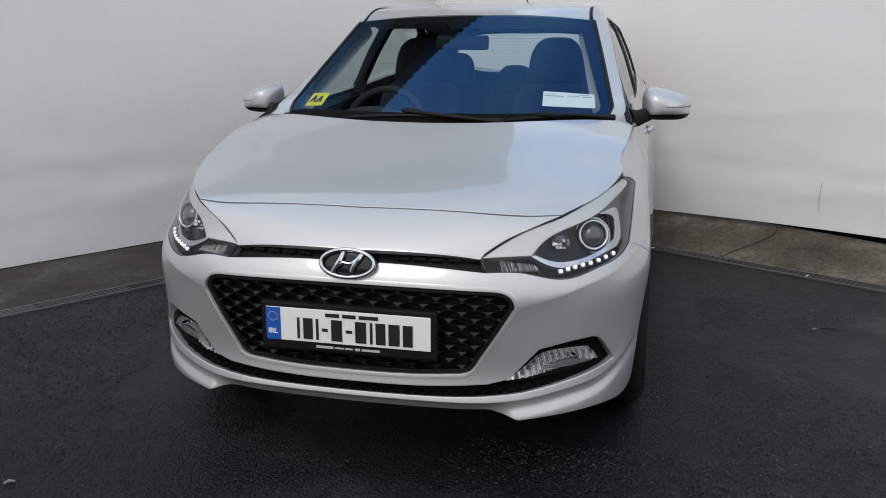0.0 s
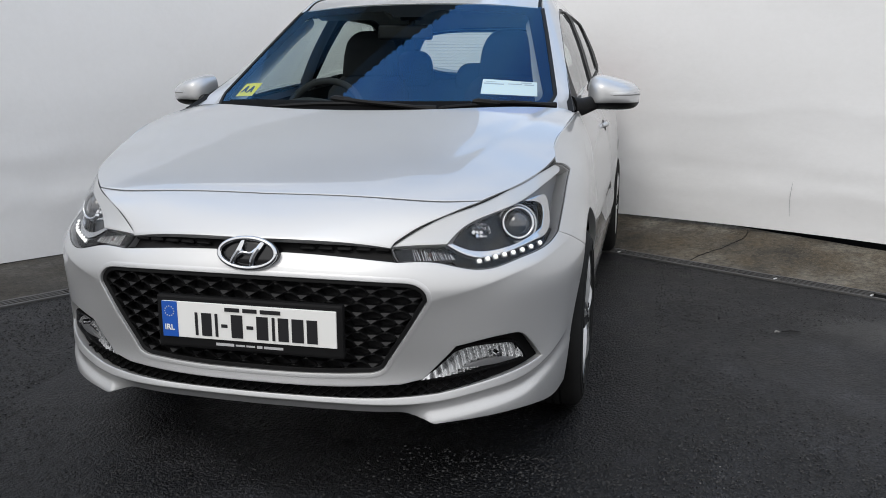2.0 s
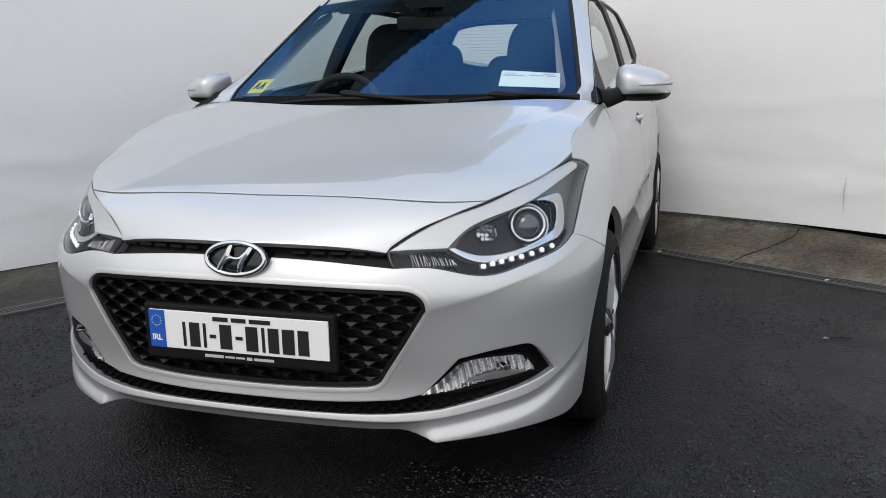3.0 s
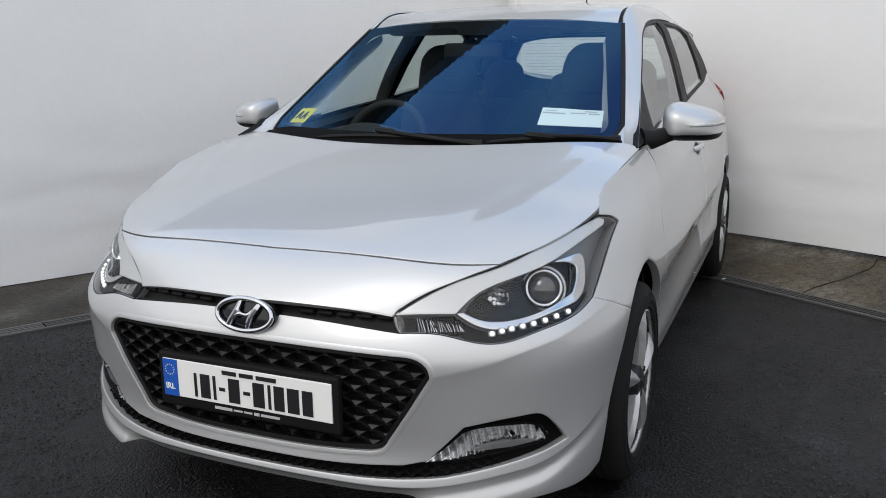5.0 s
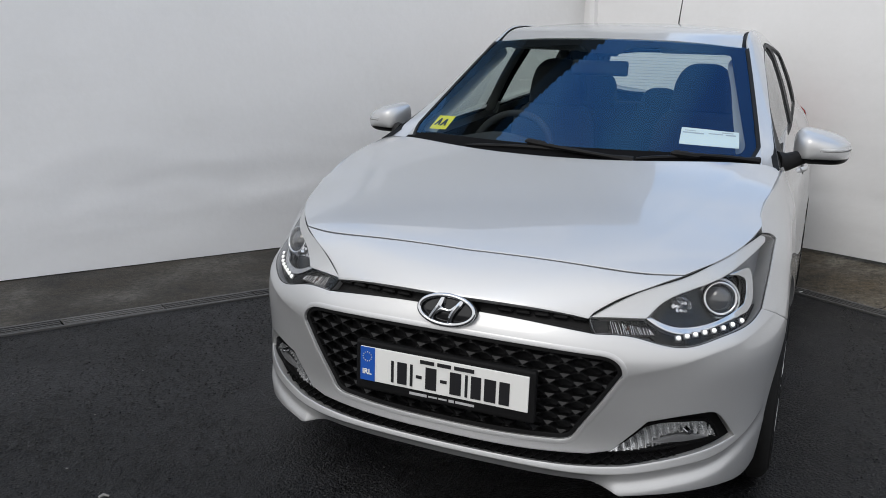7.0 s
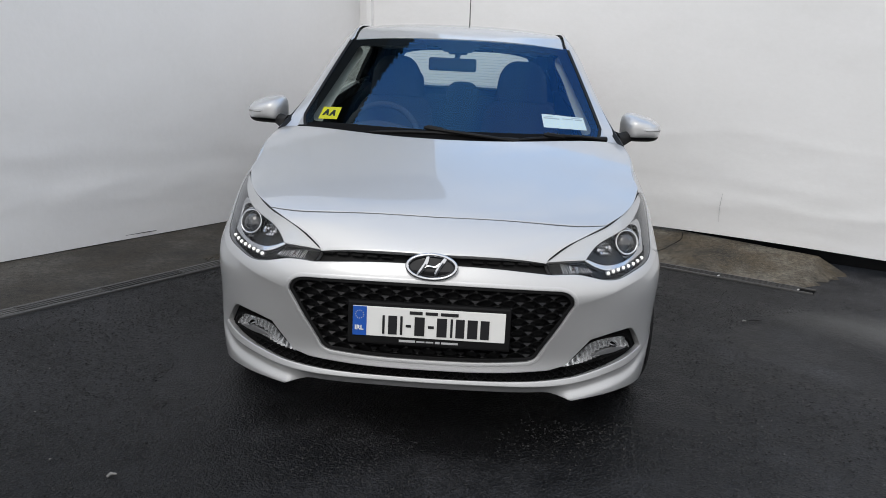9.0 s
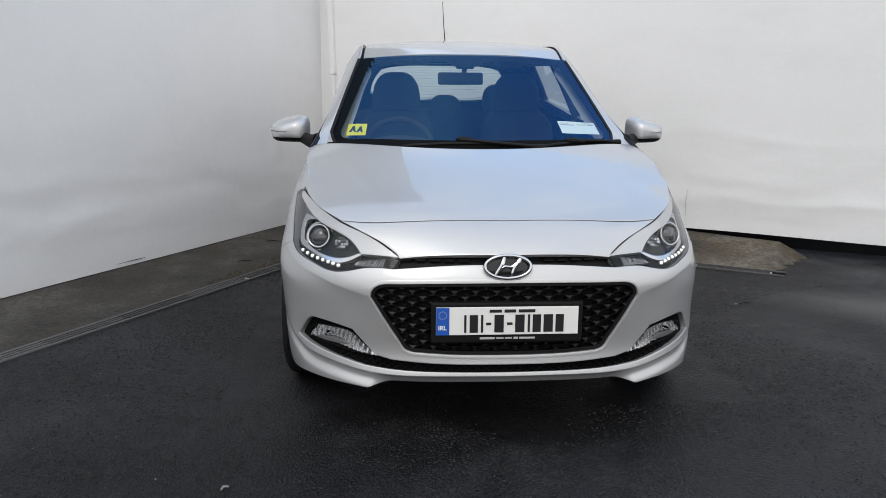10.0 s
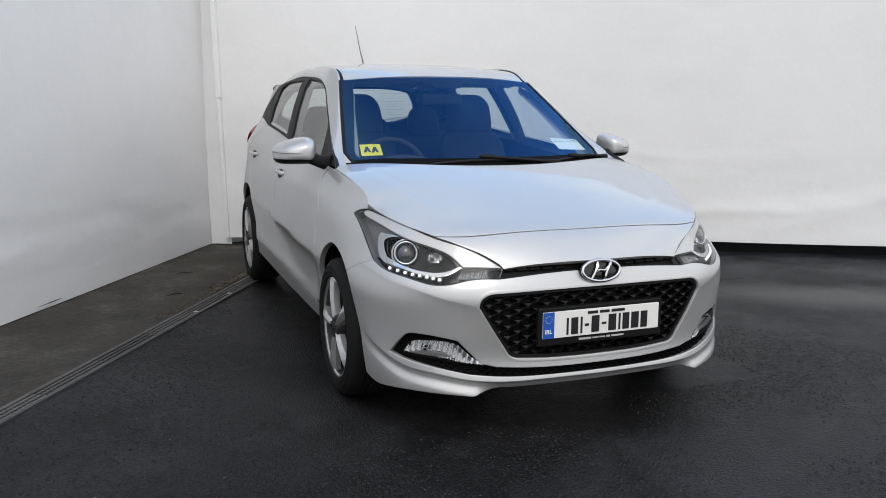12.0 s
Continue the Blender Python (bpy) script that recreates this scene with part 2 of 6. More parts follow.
BLUE = Mat("plate_blue", (0.015, 0.09, 0.42), 0.35).m
YELLOW = Mat("sticker_yellow", (0.85, 0.72, 0.02), 0.45).m
INK = Mat("ink", (0.012, 0.012, 0.014), 0.4).m
BARGREY = Mat("grey_print", (0.45, 0.45, 0.46), 0.5).m
SATIN = Mat("satin_silver", (0.52, 0.525, 0.53), 0.36, 0.35, Coat_Weight=0.4).m
LED = Mat("led", (0.9, 0.9, 0.9), 0.2, Emission_Color=(1, 0.98, 0.92, 1), Emission_Strength=0.5).m
LIGHTTRIM = plastic("light_grey_trim", (0.34, 0.34, 0.33), 0.75, 500)
BLACKGREY = Mat("lamp_black", (0.006, 0.0062, 0.007), 0.2, Specular_IOR_Level=0.25).m
BULB = Mat("projector_glass", (0.03, 0.032, 0.036), 0.03, Coat_Weight=1.0).m
LENSGREY = Mat("indicator_lens", (0.55, 0.56, 0.57), 0.15, 0.3, Coat_Weight=1.0).m
CHIP = Mat("pale_stone", (0.2, 0.195, 0.185), 0.8).m
MIRROR = Mat("mirror", (0.85, 0.86, 0.87), 0.02, 1.0).m
STONES = stones()
ASPHALT, CONCRETE, DAMP, SHEET = asphalt(), concrete("mossy_concrete", 0.8), concrete("damp_concrete", 0.36, 0.8), sheet()


# ---- mesh tools ----
def mesh_from(name, co, faces, mats, smooth=True, normals=None, slots=None):
    me = bpy.data.meshes.new(name)
    me.from_pydata([tuple(map(float, c)) for c in co], [], [tuple(map(int, f)) for f in faces])
    for mt in mats if isinstance(mats, (list, tuple)) else [mats]:
        me.materials.append(mt)
    if slots is not None:
        me.polygons.foreach_set("material_index", slots)
    me.polygons.foreach_set("use_smooth", [smooth] * len(me.polygons))
    me.update()
    if normals is not None:
        me.normals_split_custom_set_from_vertices([tuple(map(float, n)) for n in normals])
    return me


def attach(name, me, parent=None, label=""):
    ob = new(name, me)
    if parent:
        ob.parent = parent
    if label:
        ob["label"] = label
    return ob


def bm_mesh(name, bm, mats, smooth=False, angle=None):
    me = bpy.data.meshes.new(name)
    bmesh.ops.recalc_face_normals(bm, faces=bm.faces)
    for f in bm.faces:
        f.smooth = smooth
    if smooth and angle:
        for e in bm.edges:
            if len(e.link_faces) == 2 and e.calc_face_angle(0) > radians(angle):
                e.smooth = False
    bm.to_mesh(me)
    bm.free()
    for mt in mats if isinstance(mats, (list, tuple)) else [mats]:
        me.materials.append(mt)
    return me


def part(name, bm, mat, parent, label="", smooth=False, angle=40):
    return attach(name, bm_mesh(name, bm, mat, smooth, angle), parent, label)


def box(bm, size, m=None, bevel=0.0, seg=2):
    b2 = bmesh.new()
    bmesh.ops.create_cube(b2, size=1.0, matrix=Matrix.Diagonal((*size, 1)))
    if bevel:
        bmesh.ops.bevel(b2, geom=b2.edges[:], offset=bevel, segments=seg, affect="EDGES", profile=0.6)
    if m is not None:
        b2.transform(m)
    tmp = bpy.data.meshes.new("t")
    b2.to_mesh(tmp)
    b2.free()
    bm.from_mesh(tmp)
    bpy.data.meshes.remove(tmp)
    return bm


def tube(bm, pts, r, seg=10, caps=True):
    """A round bar along a polyline; r: one radius or one for each point."""
    pts = [Vector(p) for p in pts]
    rs = r if isinstance(r, (list, tuple)) else [r] * len(pts)
    rings = []
    for i, p in enumerate(pts):
        d = (pts[min(i + 1, len(pts) - 1)] - pts[max(i - 1, 0)]).normalized()
        q = d.to_track_quat("Z", "Y")
        rings.append([bm.verts.new(p + q @ Vector((rs[i] * math.cos(2 * math.pi * k / seg), rs[i] * math.sin(2 * math.pi * k / seg), 0))) for k in range(seg)])
    for a, b in zip(rings, rings[1:]):
        for k in range(seg):
            bm.faces.new((a[k], a[(k + 1) % seg], b[(k + 1) % seg], b[k]))
    if caps:
        bm.faces.new(rings[0][::-1])
        bm.faces.new(rings[-1])
    return bm


def lathe(bm, prof, seg=48, m=None):
    """Turns a profile of (radius, height) round the z axis; closed at radius 0."""
    rings = []
    m = m or Matrix()
    for r, h in prof:
        n = 1 if r < 1e-6 else seg
        rings.append([bm.verts.new(m @ Vector((r * math.cos(2 * math.pi * k / seg), r * math.sin(2 * math.pi * k / seg), h))) for k in range(n)])
    for a, b in zip(rings, rings[1:]):
        for k in range(seg):
            q = [a[k % len(a)], a[(k + 1) % seg % len(a)], b[(k + 1) % seg % len(b)], b[k % len(b)]]
            q = list(dict.fromkeys(q))
            if len(q) > 2:
                bm.faces.new(q)
    return bm


def spl(xs, ys):
    """A natural cubic spline through the points, straight outside them."""
    x, y = np.array(xs, float), np.array(ys, float)
    n = len(x)
    h = np.diff(x)
    A, r = np.eye(n), np.zeros(n)
    for i in range(1, n - 1):
        A[i, i - 1:i + 2] = h[i - 1], 2 * (h[i - 1] + h[i]), h[i]
        r[i] = 3 * ((y[i + 1] - y[i]) / h[i] - (y[i] - y[i - 1]) / h[i - 1])
    c = np.linalg.solve(A, r)
    b = np.diff(y) / h - h * (2 * c[:-1] + c[1:]) / 3
    d = np.diff(c) / (3 * h)
    bn = b[-1] + 2 * c[-2] * h[-1] + 3 * d[-1] * h[-1] ** 2

    def f(v):
        v = np.asarray(v, float)
        i = np.clip(np.searchsorted(x, v) - 1, 0, n - 2)
        t = v - x[i]
        out = y[i] + b[i] * t + c[i] * t ** 2 + d[i] * t ** 3
        out = np.where(v < x[0], y[0] + b[0] * (v - x[0]), out)
        return np.where(v > x[-1], y[-1] + bn * (v - x[-1]), out)
    return f


def curve(pts, n=12):
    """A smooth polyline through control points of any dimension."""
    p = np.array(pts, float)
    if len(p) == 2:
        return p[0] + (p[1] - p[0]) * np.linspace(0, 1, n)[:, None]
    t = np.r_[0, np.cumsum(np.maximum(1e-5, np.linalg.norm(np.diff(p, axis=0), axis=1)) ** 0.7)]
    s = np.linspace(0, t[-1], n)
    return np.stack([spl(t, p[:, k])(s) for k in range(p.shape[1])], 1)


def even(poly, step):
    """Re-spaces an open polyline evenly."""
    d = np.r_[0, np.cumsum(np.linalg.norm(np.diff(poly, axis=0), axis=1))]
    n = max(2, int(round(d[-1] / step)) + 1)
    s = np.linspace(0, d[-1], n)
    return np.stack([np.interp(s, d, poly[:, k]) for k in range(poly.shape[1])], 1)


def outline(*segments, step=0.012):
    """A closed loop of smooth segments that meet in corners."""
    out = []
    for s in segments:
        out += list(even(curve(s, 80), step))[:-1]
    return np.array(out)


def mirrored(half):
    """A closed loop from a half that runs from the middle line to the middle line at u >= 0."""
    half = np.array(half)
    back = half[::-1] * [-1, 1]
    return np.array(list(half) + list(back[1:-1]))


def half_line(*segments, step=0.012):
    out = []
    for s in segments:
        out += list(even(curve(s, 80), step))[:-1]
    out.append(np.array(segments[-1][-1], float))
    return np.array(out)


def inside(p, poly):
    x, y = p[:, 0], p[:, 1]
    r = np.zeros(len(p), bool)
    a, b = poly, np.roll(poly, -1, 0)
    for (x1, y1), (x2, y2) in zip(a, b):
        if y1 != y2:
            r ^= ((y1 > y) != (y2 > y)) & (x < (x2 - x1) * (y - y1) / (y2 - y1) + x1)
    return r


def grow(poly, d):
    """Moves a closed loop outward by d (inward: minus)."""
    p = np.array(poly)
    area = np.sum(p[:, 0] * np.roll(p[:, 1], -1) - np.roll(p[:, 0], -1) * p[:, 1])
    e = np.roll(p, -1, 0) - np.roll(p, 1, 0)
    e /= np.maximum(1e-9, np.linalg.norm(e, axis=1))[:, None]
    return p + d * np.sign(area) * np.stack([e[:, 1], -e[:, 0]], 1)


def triangulate(outer, holes, step, ring=0.0, lines=()):
    from_geo = delaunay_2d_cdt
    loops = [np.array(outer)] + [np.array(h) for h in holes]
    pts, edges = [], []
    for lp in loops:
        b = len(pts)
        pts += [tuple(q) for q in lp]
        edges += [(b + i, b + (i + 1) % len(lp)) for i in range(len(lp))]
    if ring:
        for k, lp in enumerate(loops):
            q = grow(lp, ring if k else -ring)
            ok = inside(q, loops[0])
            for h in loops[1:]:
                ok &= ~inside(q, h)
            q = q[ok]
            if not len(q):
                continue
            far = np.array([np.min(np.sum((np.array(pts) - w) ** 2, 1)) for w in q]) > (0.8 * ring) ** 2
            pts += [tuple(w) for w in q[far]]
    bd = np.array(pts)
    for ln in lines:
        ok = inside(ln, loops[0])
        for h in loops[1:]:
            ok &= ~inside(ln, h)
        ok &= np.array([np.min(np.sum((bd - w) ** 2, 1)) for w in ln]) > 0.003 ** 2
        last = None
        for i, w in enumerate(ln):
            if ok[i]:
                pts.append(tuple(w))
                if last == i - 1:
                    edges.append((len(pts) - 2, len(pts) - 1))
                last = i
    lo, hi = loops[0].min(0), loops[0].max(0)
    gx, gy = np.meshgrid(np.arange(lo[0] + step / 2, hi[0], step), np.arange(lo[1] + step / 2, hi[1], step * 0.9))
    gx[::2] += step / 2
    g = np.stack([gx.ravel(), gy.ravel()], 1)
    keep = inside(g, loops[0])
    for h in loops[1:]:
        keep &= ~inside(g, h)
    g = g[keep]
    if len(g):
        bd = np.array(pts)
        near = np.array([np.min(np.sum((bd - q) ** 2, 1)) for q in g]) > (0.55 * step) ** 2
        g = g[near]
    pts += [tuple(q) for q in g]
    vs, _, fs, *_ = from_geo([Vector(p) for p in pts], edges, [], 0, 1e-6)
    v = np.array([tuple(q) for q in vs])
    f = np.array([(q[0], q[i], q[i + 1]) for q in fs for i in range(1, len(q) - 1)])
    c = v[f].mean(1)
    ok = inside(c, loops[0])
    for h in loops[1:]:
        ok &= ~inside(c, h)
    return v, f[ok]


def panel(name, surf, outer, holes=(), step=0.025, mat=None, parent=None, label="", depth=0.012, offset=0.0, soft=0.0012, side=1, flip=1, lines=()):
    """A sheet cut out of a surface by loops in its plane, with real edges turned in by depth."""
    v, f = triangulate(outer, holes, step, min(0.005, step / 4) if depth else 0.0, lines)
    e = 1e-4

    def at(u):
        return surf(u[:, 0], u[:, 1])
    p = at(v)
    du, dv = at(v + [e, 0]) - at(v - [e, 0]), at(v + [0, e]) - at(v - [0, e])
    n = np.cross(du, dv) * flip
    n /= np.maximum(1e-12, np.linalg.norm(n, axis=1))[:, None]
    # turn all faces the way of the normals
    fn = np.cross(p[f[:, 1]] - p[f[:, 0]], p[f[:, 2]] - p[f[:, 0]])
    bad = np.einsum("ij,ij->i", fn, n[f[:, 0]]) < 0
    f[bad] = f[bad][:, ::-1]
    p = p + n * offset
    count = {}
    for t in f:
        for a, b in ((t[0], t[1]), (t[1], t[2]), (t[2], t[0])):
            count[(a, b)] = 1
    rim = [(a, b) for a, b in count if (b, a) not in count]
    co, nor, faces = list(p), list(n), [tuple(t) for t in f]
    if depth:
        ring = {}
        for a, b in rim:
            for k in (a, b):
                ring.setdefault(k, []).append((a, b))
        down = {}
        for k, es in ring.items():
            ev = sum((p[b] - p[a] for a, b in es), np.zeros(3))
            out = np.cross(ev, n[k])
            out /= max(1e-9, np.linalg.norm(out))
            p0 = p[k] - n[k] * soft
            co[k] = p0
            nk = n[k] + out * 0.2
            nor[k] = nk / np.linalg.norm(nk)
            down[k] = (len(co), len(co) + 1)
            co += [p0 - n[k] * soft + out * soft * 0.5, p0 - n[k] * depth]
            nor += [out, out]
        for a, b in rim:
            faces += [(b, a, down[a][0], down[b][0]), (down[b][0], down[a][0], down[a][1], down[b][1])]
    co, nor = np.array(co), np.array(nor)
    if side < 0:
        co, nor = co * [-1, 1, 1], nor * [-1, 1, 1]
        faces = [q[::-1] for q in faces]
    return attach(name, mesh_from(name, co, faces, mat, True, nor), parent, label)


def loft(name, rows, mat, parent=None, label="", across=8, along=40, side=1, close=False):
    """A smooth skin through rows of control points (each row a curve along the thing)."""
    rows = [curve(r, along) for r in rows]
    grid = np.stack(rows)
    t = np.linspace(0, 1, len(rows))
    s = np.linspace(0, 1, across)
    g = np.stack([np.stack([spl(t, grid[:, j, k])(s) for k in range(3)], 1) for j in range(along)], 1)
    co = g.reshape(-1, 3) * [side, 1, 1]
    faces = []
    for i in range(across - 1):
        for j in range(along - 1):
            q = (i * along + j, i * along + j + 1, (i + 1) * along + j + 1, (i + 1) * along + j)
            faces.append(q if side > 0 else q[::-1])
    return attach(name, mesh_from(name, co, faces, mat), parent, label)


# ---- the yard: ground, concrete apron, drain, white sheet walls ----
A = radians(59.5)
DL, NL = Vector((math.cos(A), math.sin(A), 0)), Vector((-math.sin(A), math.cos(A), 0))   # along and out of the left wall
DR, NR = Vector((math.sin(A), -math.cos(A), 0)), Vector((math.cos(A), math.sin(A), 0))   # along and out of the right wall
WALL_L, WALL_R = 3.37, 3.97
B = radians(-26.8)
DS, NS = Vector((math.cos(B), math.sin(B), 0)), Vector((-math.sin(B), math.cos(B), 0))   # along and out of the right sheet
CORNER = Vector((-0.874, 4.889, 0))          # free edge of the right sheet
LEAN = 0.026                                 # metres in a metre by which that edge leans out


def structure(name, me, label, category):
    return tagged(attach(name, me), label, category, kind="structure")


def ground():
    n, r = 60, 90.0
    k = np.linspace(-1, 1, n)
    k = np.sign(k) * np.abs(k) ** 3 * r
    co = [(x, y, 0.0) for y in k for x in k]
    f = [(j * n + i, j * n + i + 1, (j + 1) * n + i + 1, (j + 1) * n + i) for j in range(n - 1) for i in range(n - 1)]
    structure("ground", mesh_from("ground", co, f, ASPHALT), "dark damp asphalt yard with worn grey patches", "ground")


rise = spl([-3.7, -3.3, -2.6, -1.5, -0.6, 0.3, 0.9], [0.0, 0.004, 0.07, 0.135, 0.13, 0.105, 0.08])    # height of the right slab at the wall
lift = spl([-3.0, -1.0, 0.4, 1.2, 3.0, 9.0], [0.08, 0.14, 0.15, 0.135, 0.127, 0.12])  # bottom edge of the right sheet


def slab(name, d, n, lo, hi, s0, s1, top, label, mat):
    rng = random.Random(4)
    ns, nt = 90, 26
    co, f = [], []
    for i in range(ns + 1):
        for j in range(nt + 1):
            s, q = s0 + (s1 - s0) * i / ns, j / nt
            if i == ns:
                s += 0.16 * q + 0.05 * noise.noise((q * 9, 1, 2)) + rng.uniform(-0.015, 0.015)
            p = d * s + n * (lo + (hi - lo) * q)
            z = 0.006 + float(top(s)) * q + 0.004 * noise.fractal((p.x * 4, p.y * 4, 0), 1, 2, 4)
            if i == ns:
                z = 0.001
            co.append((p.x, p.y, z))
    w = nt + 1
    for i in range(ns):
        for j in range(nt):
            f.append((i * w + j, (i + 1) * w + j, (i + 1) * w + j + 1, i * w + j + 1))
    me = mesh_from(name, co, f, mat)
    if sum(p.normal.z for p in me.polygons) < 0:
        me.flip_normals()
    structure(name, me, label, "pavement")


def drain(d, n, lo, hi, s0, s1, name):
    """Channel drain: two kerb rails and slotted gratings a metre long."""
    bm = bmesh.new()
    q = d.to_track_quat("X", "Z").to_matrix().to_4x4()
    rail = 0.012
    for off in (lo + rail / 2, hi - rail / 2):
        box(bm, (s1 - s0, rail, 0.03), Matrix.Translation(d * (s0 + s1) / 2 + n * off + Vector((0, 0, -0.004))) @ q, 0.002, 1)
    root = structure(name, bm_mesh(name, bm, STEEL), "rusty steel channel drain along the concrete", "drain")
    bm = bmesh.new()
    box(bm, (s1 - s0, hi - lo - rail, 0.01), Matrix.Translation(d * (s0 + s1) / 2 + n * (lo + hi) / 2 + Vector((0, 0, -0.0035))) @ q)
    part("channel", bm, MATTE, root, "dark channel under the gratings")
    # one grating, shared by all
    g = bmesh.new()
    wid = hi - lo - 2 * rail - 0.006
    for k in range(4):
        box(g, (0.49, 0.010, 0.008), pose(0, (k - 1.5) * (wid - 0.006) / 3, 0))
    for k in range(19):
        box(g, (0.0045, wid, 0.005), pose((k - 9) * 0.0268, 0, -0.001))
    me = bm_mesh("grating", g, STEEL)
    clip = bmesh.new()
    box(clip, (0.012, 0.03, 0.006), None, 0.002, 1)
    cm = bm_mesh("clip", clip, ALLOY)
    c = s0 + 0.25
    rng = random.Random(3)
    while c < s1:
        o = attach("grating", me, root)
        o.matrix_local = Matrix.Translation(d * c + n * (lo + hi) / 2 + Vector((0, 0, 0.007 + rng.uniform(-0.002, 0.002)))) @ q
        if rng.random() < 0.55:
            k = attach("clip", cm, root)
            k.matrix_local = Matrix.Translation(d * (c + 0.25) + n * (lo + 0.025) + Vector((0, 0, 0.013))) @ q
        c += 0.5


def sheet_wall(name, d, n, off, s0, s1, bottom, seed, label, top=5.2, lean=0.0, folds=0.003):
    """A taut white sheet with sags and creases towards its hem, 12 mm thick at the hem."""
    ns, nz = 220, 80
    co, f = [], []
    for i in range(ns + 1):
        s = s0 + (s1 - s0) * i / ns
        b = float(bottom(s))
        for j in range(nz + 1):
            q = (j / nz) ** 1.7
            z = b + (top - b) * q
            low = math.exp(-((z - 0.45) / 0.38) ** 2)
            push = 0.010 * low * noise.fractal((s * 1.3 + seed, z * 3.4, seed), 1, 2, 3)
            push += 0.0015 * low * math.sin(7 * z + 1.5 * noise.noise((s * 0.9, z, seed)))
            push += 0.012 * noise.noise((s * 0.45, z * 0.5, seed + 5))
            fold = 1 - abs(noise.noise((s * 0.55 + seed, z * 2.6 + 0.25 * noise.noise((s * 1.4, seed, 2)), seed + 2)))
            push += folds * fold ** 7 * math.exp(-((z - 0.62) / 0.3) ** 2)
            p = d * (s + lean * (1.05 - z)) + n * (off - push)
            co.append((p.x, p.y, z))
    w = nz + 1
    for i in range(ns):
        for j in range(nz):
            f.append((i * w + j, (i + 1) * w + j, (i + 1) * w + j + 1, i * w + j + 1))
    b = len(co)
    for i in range(ns + 1):
        p = Vector(co[i * w]) + n * 0.02
        co.append(tuple(p))
    for i in range(ns):
        f.append((i * w, b + i, b + i + 1, (i + 1) * w))
    ob = structure(name, mesh_from(name, co, f, SHEET), label, "wall")
    return ob


def yard():
    ground()
    slab("pavement", DL, NL, 2.52, WALL_L + 0.25, -9.0, 4.4, lambda s: 0.004, "damp stained concrete strip under the white sheet", DAMP)
    slab("pavement", DR, NR, 3.40, 4.02, -2.7, 0.62, rise, "mossy cracked concrete strip under the white sheet", CONCRETE)
    drain(DL, NL, 2.40, 2.52, -8.0, 3.3, "drain")
    drain(DR, NR, 3.28, 3.40, -2.4, 0.69, "drain")
    sl, sr = CORNER.dot(DL) + 0.5, CORNER.dot(DS)
    sheet_wall("wall_left", DL, NL, WALL_L, sl - 16, sl, lambda s: 0.014, 3.1, "white sheet wall, creased and scuffed near its hem", 2.6)
    sheet_wall("wall_right", DS, NS, WALL_R, sr, sr + 16, lift, 9.4, "white sheet wall hanging just clear of the ground", 2.66, LEAN, 0.008)
    # black boards added to stand in for the shade behind the hems
    for nm, d, n, off, s0, s1 in (("baseboard", DL, NL, WALL_L, sl - 16, sl), ("baseboard", DS, NS, WALL_R + 0.16, sr - 0.45, sr + 16)):
        q = d.to_track_quat("X", "Z").to_matrix().to_4x4()
        bm = bmesh.new()
        box(bm, (s1 - s0, 0.03, 0.6), Matrix.Translation(d * (s0 + s1) / 2 + n * (off + 0.16) + Vector((0, 0, 0.3))) @ q)
        structure(nm, bm_mesh(nm, bm, BLACK), "added black board in place of the shade behind the hem", "baseboard")
    # clad building behind the sheets; the windscreen mirrors its top
    u = Vector((math.cos(radians(13.6)), math.sin(radians(13.6)), 0))
    v = Vector((-u.y, u.x, 0))
    foot, s0, s1 = Vector((-1.4, 4.27, 0)), -9.0, 1.25
    q = u.to_track_quat("X", "Z").to_matrix().to_4x4()
    bm = bmesh.new()
    box(bm, (s1 - s0, 0.3, 5.2), Matrix.Translation(foot + u * (s0 + s1) / 2 + v * 0.75 + Vector((0, 0, 2.6))) @ q)
    structure("wall_behind", bm_mesh("wall_behind", bm, CLADDING), "grey clad building behind the white sheet", "wall")
    bm = bmesh.new()
    box(bm, (s1 - s0, 0.75, 0.22), Matrix.Translation(foot + u * (s0 + s1) / 2 + v * 0.375 + Vector((0, 0, 5.09))) @ q, 0.01, 1)
    rng = random.Random(8)
    k = s0
    while k < s1 - 0.2:
        w = rng.uniform(0.03, 0.06)
        box(bm, (w, 0.06, 0.025 + rng.uniform(0, 0.02)), Matrix.Translation(foot + u * (k + w / 2) + v * 0.03 + Vector((0, 0, 5.21))) @ q, 0.01, 1)
        k += w + rng.uniform(0.03, 0.07)
    structure("trim", bm_mesh("trim", bm, BLACK), "dark eave with uneven fixings along its edge", "trim")
    # folded edge strip of the right sheet, in two lengths, and the hem tapes
    q = DS.to_track_quat("X", "Z").to_matrix().to_4x4()
    bm = bmesh.new()
    box(bm, (0.035, 0.05, 1.22), Matrix.Translation(CORNER + DS * 0.0175 - NS * 0.012 + Vector((0, 0, 0.69))) @ q, 0.005)
    box(bm, (0.05, 0.06, 1.36), Matrix.Translation(CORNER + DS * 0.020 - NS * 0.014 + Vector((0, 0, 1.98))) @ q, 0.006)
    close = bmesh.new()
    gap = WALL_L - CORNER.dot(NL) + 0.05
    box(close, (0.01, gap, 2.55), Matrix.Translation(CORNER + DS * 0.035 + NL * gap / 2 + NS * 0.022 + Vector((0, 0, 1.295))) @ DL.to_track_quat("X", "Z").to_matrix().to_4x4())
    for v in bm.verts[:] + close.verts[:]:
        v.co += DS * LEAN * (1.05 - v.co.z)
    structure("trim", bm_mesh("trim", close, SHEET), "white flap closing the gap between the sheets", "trim")
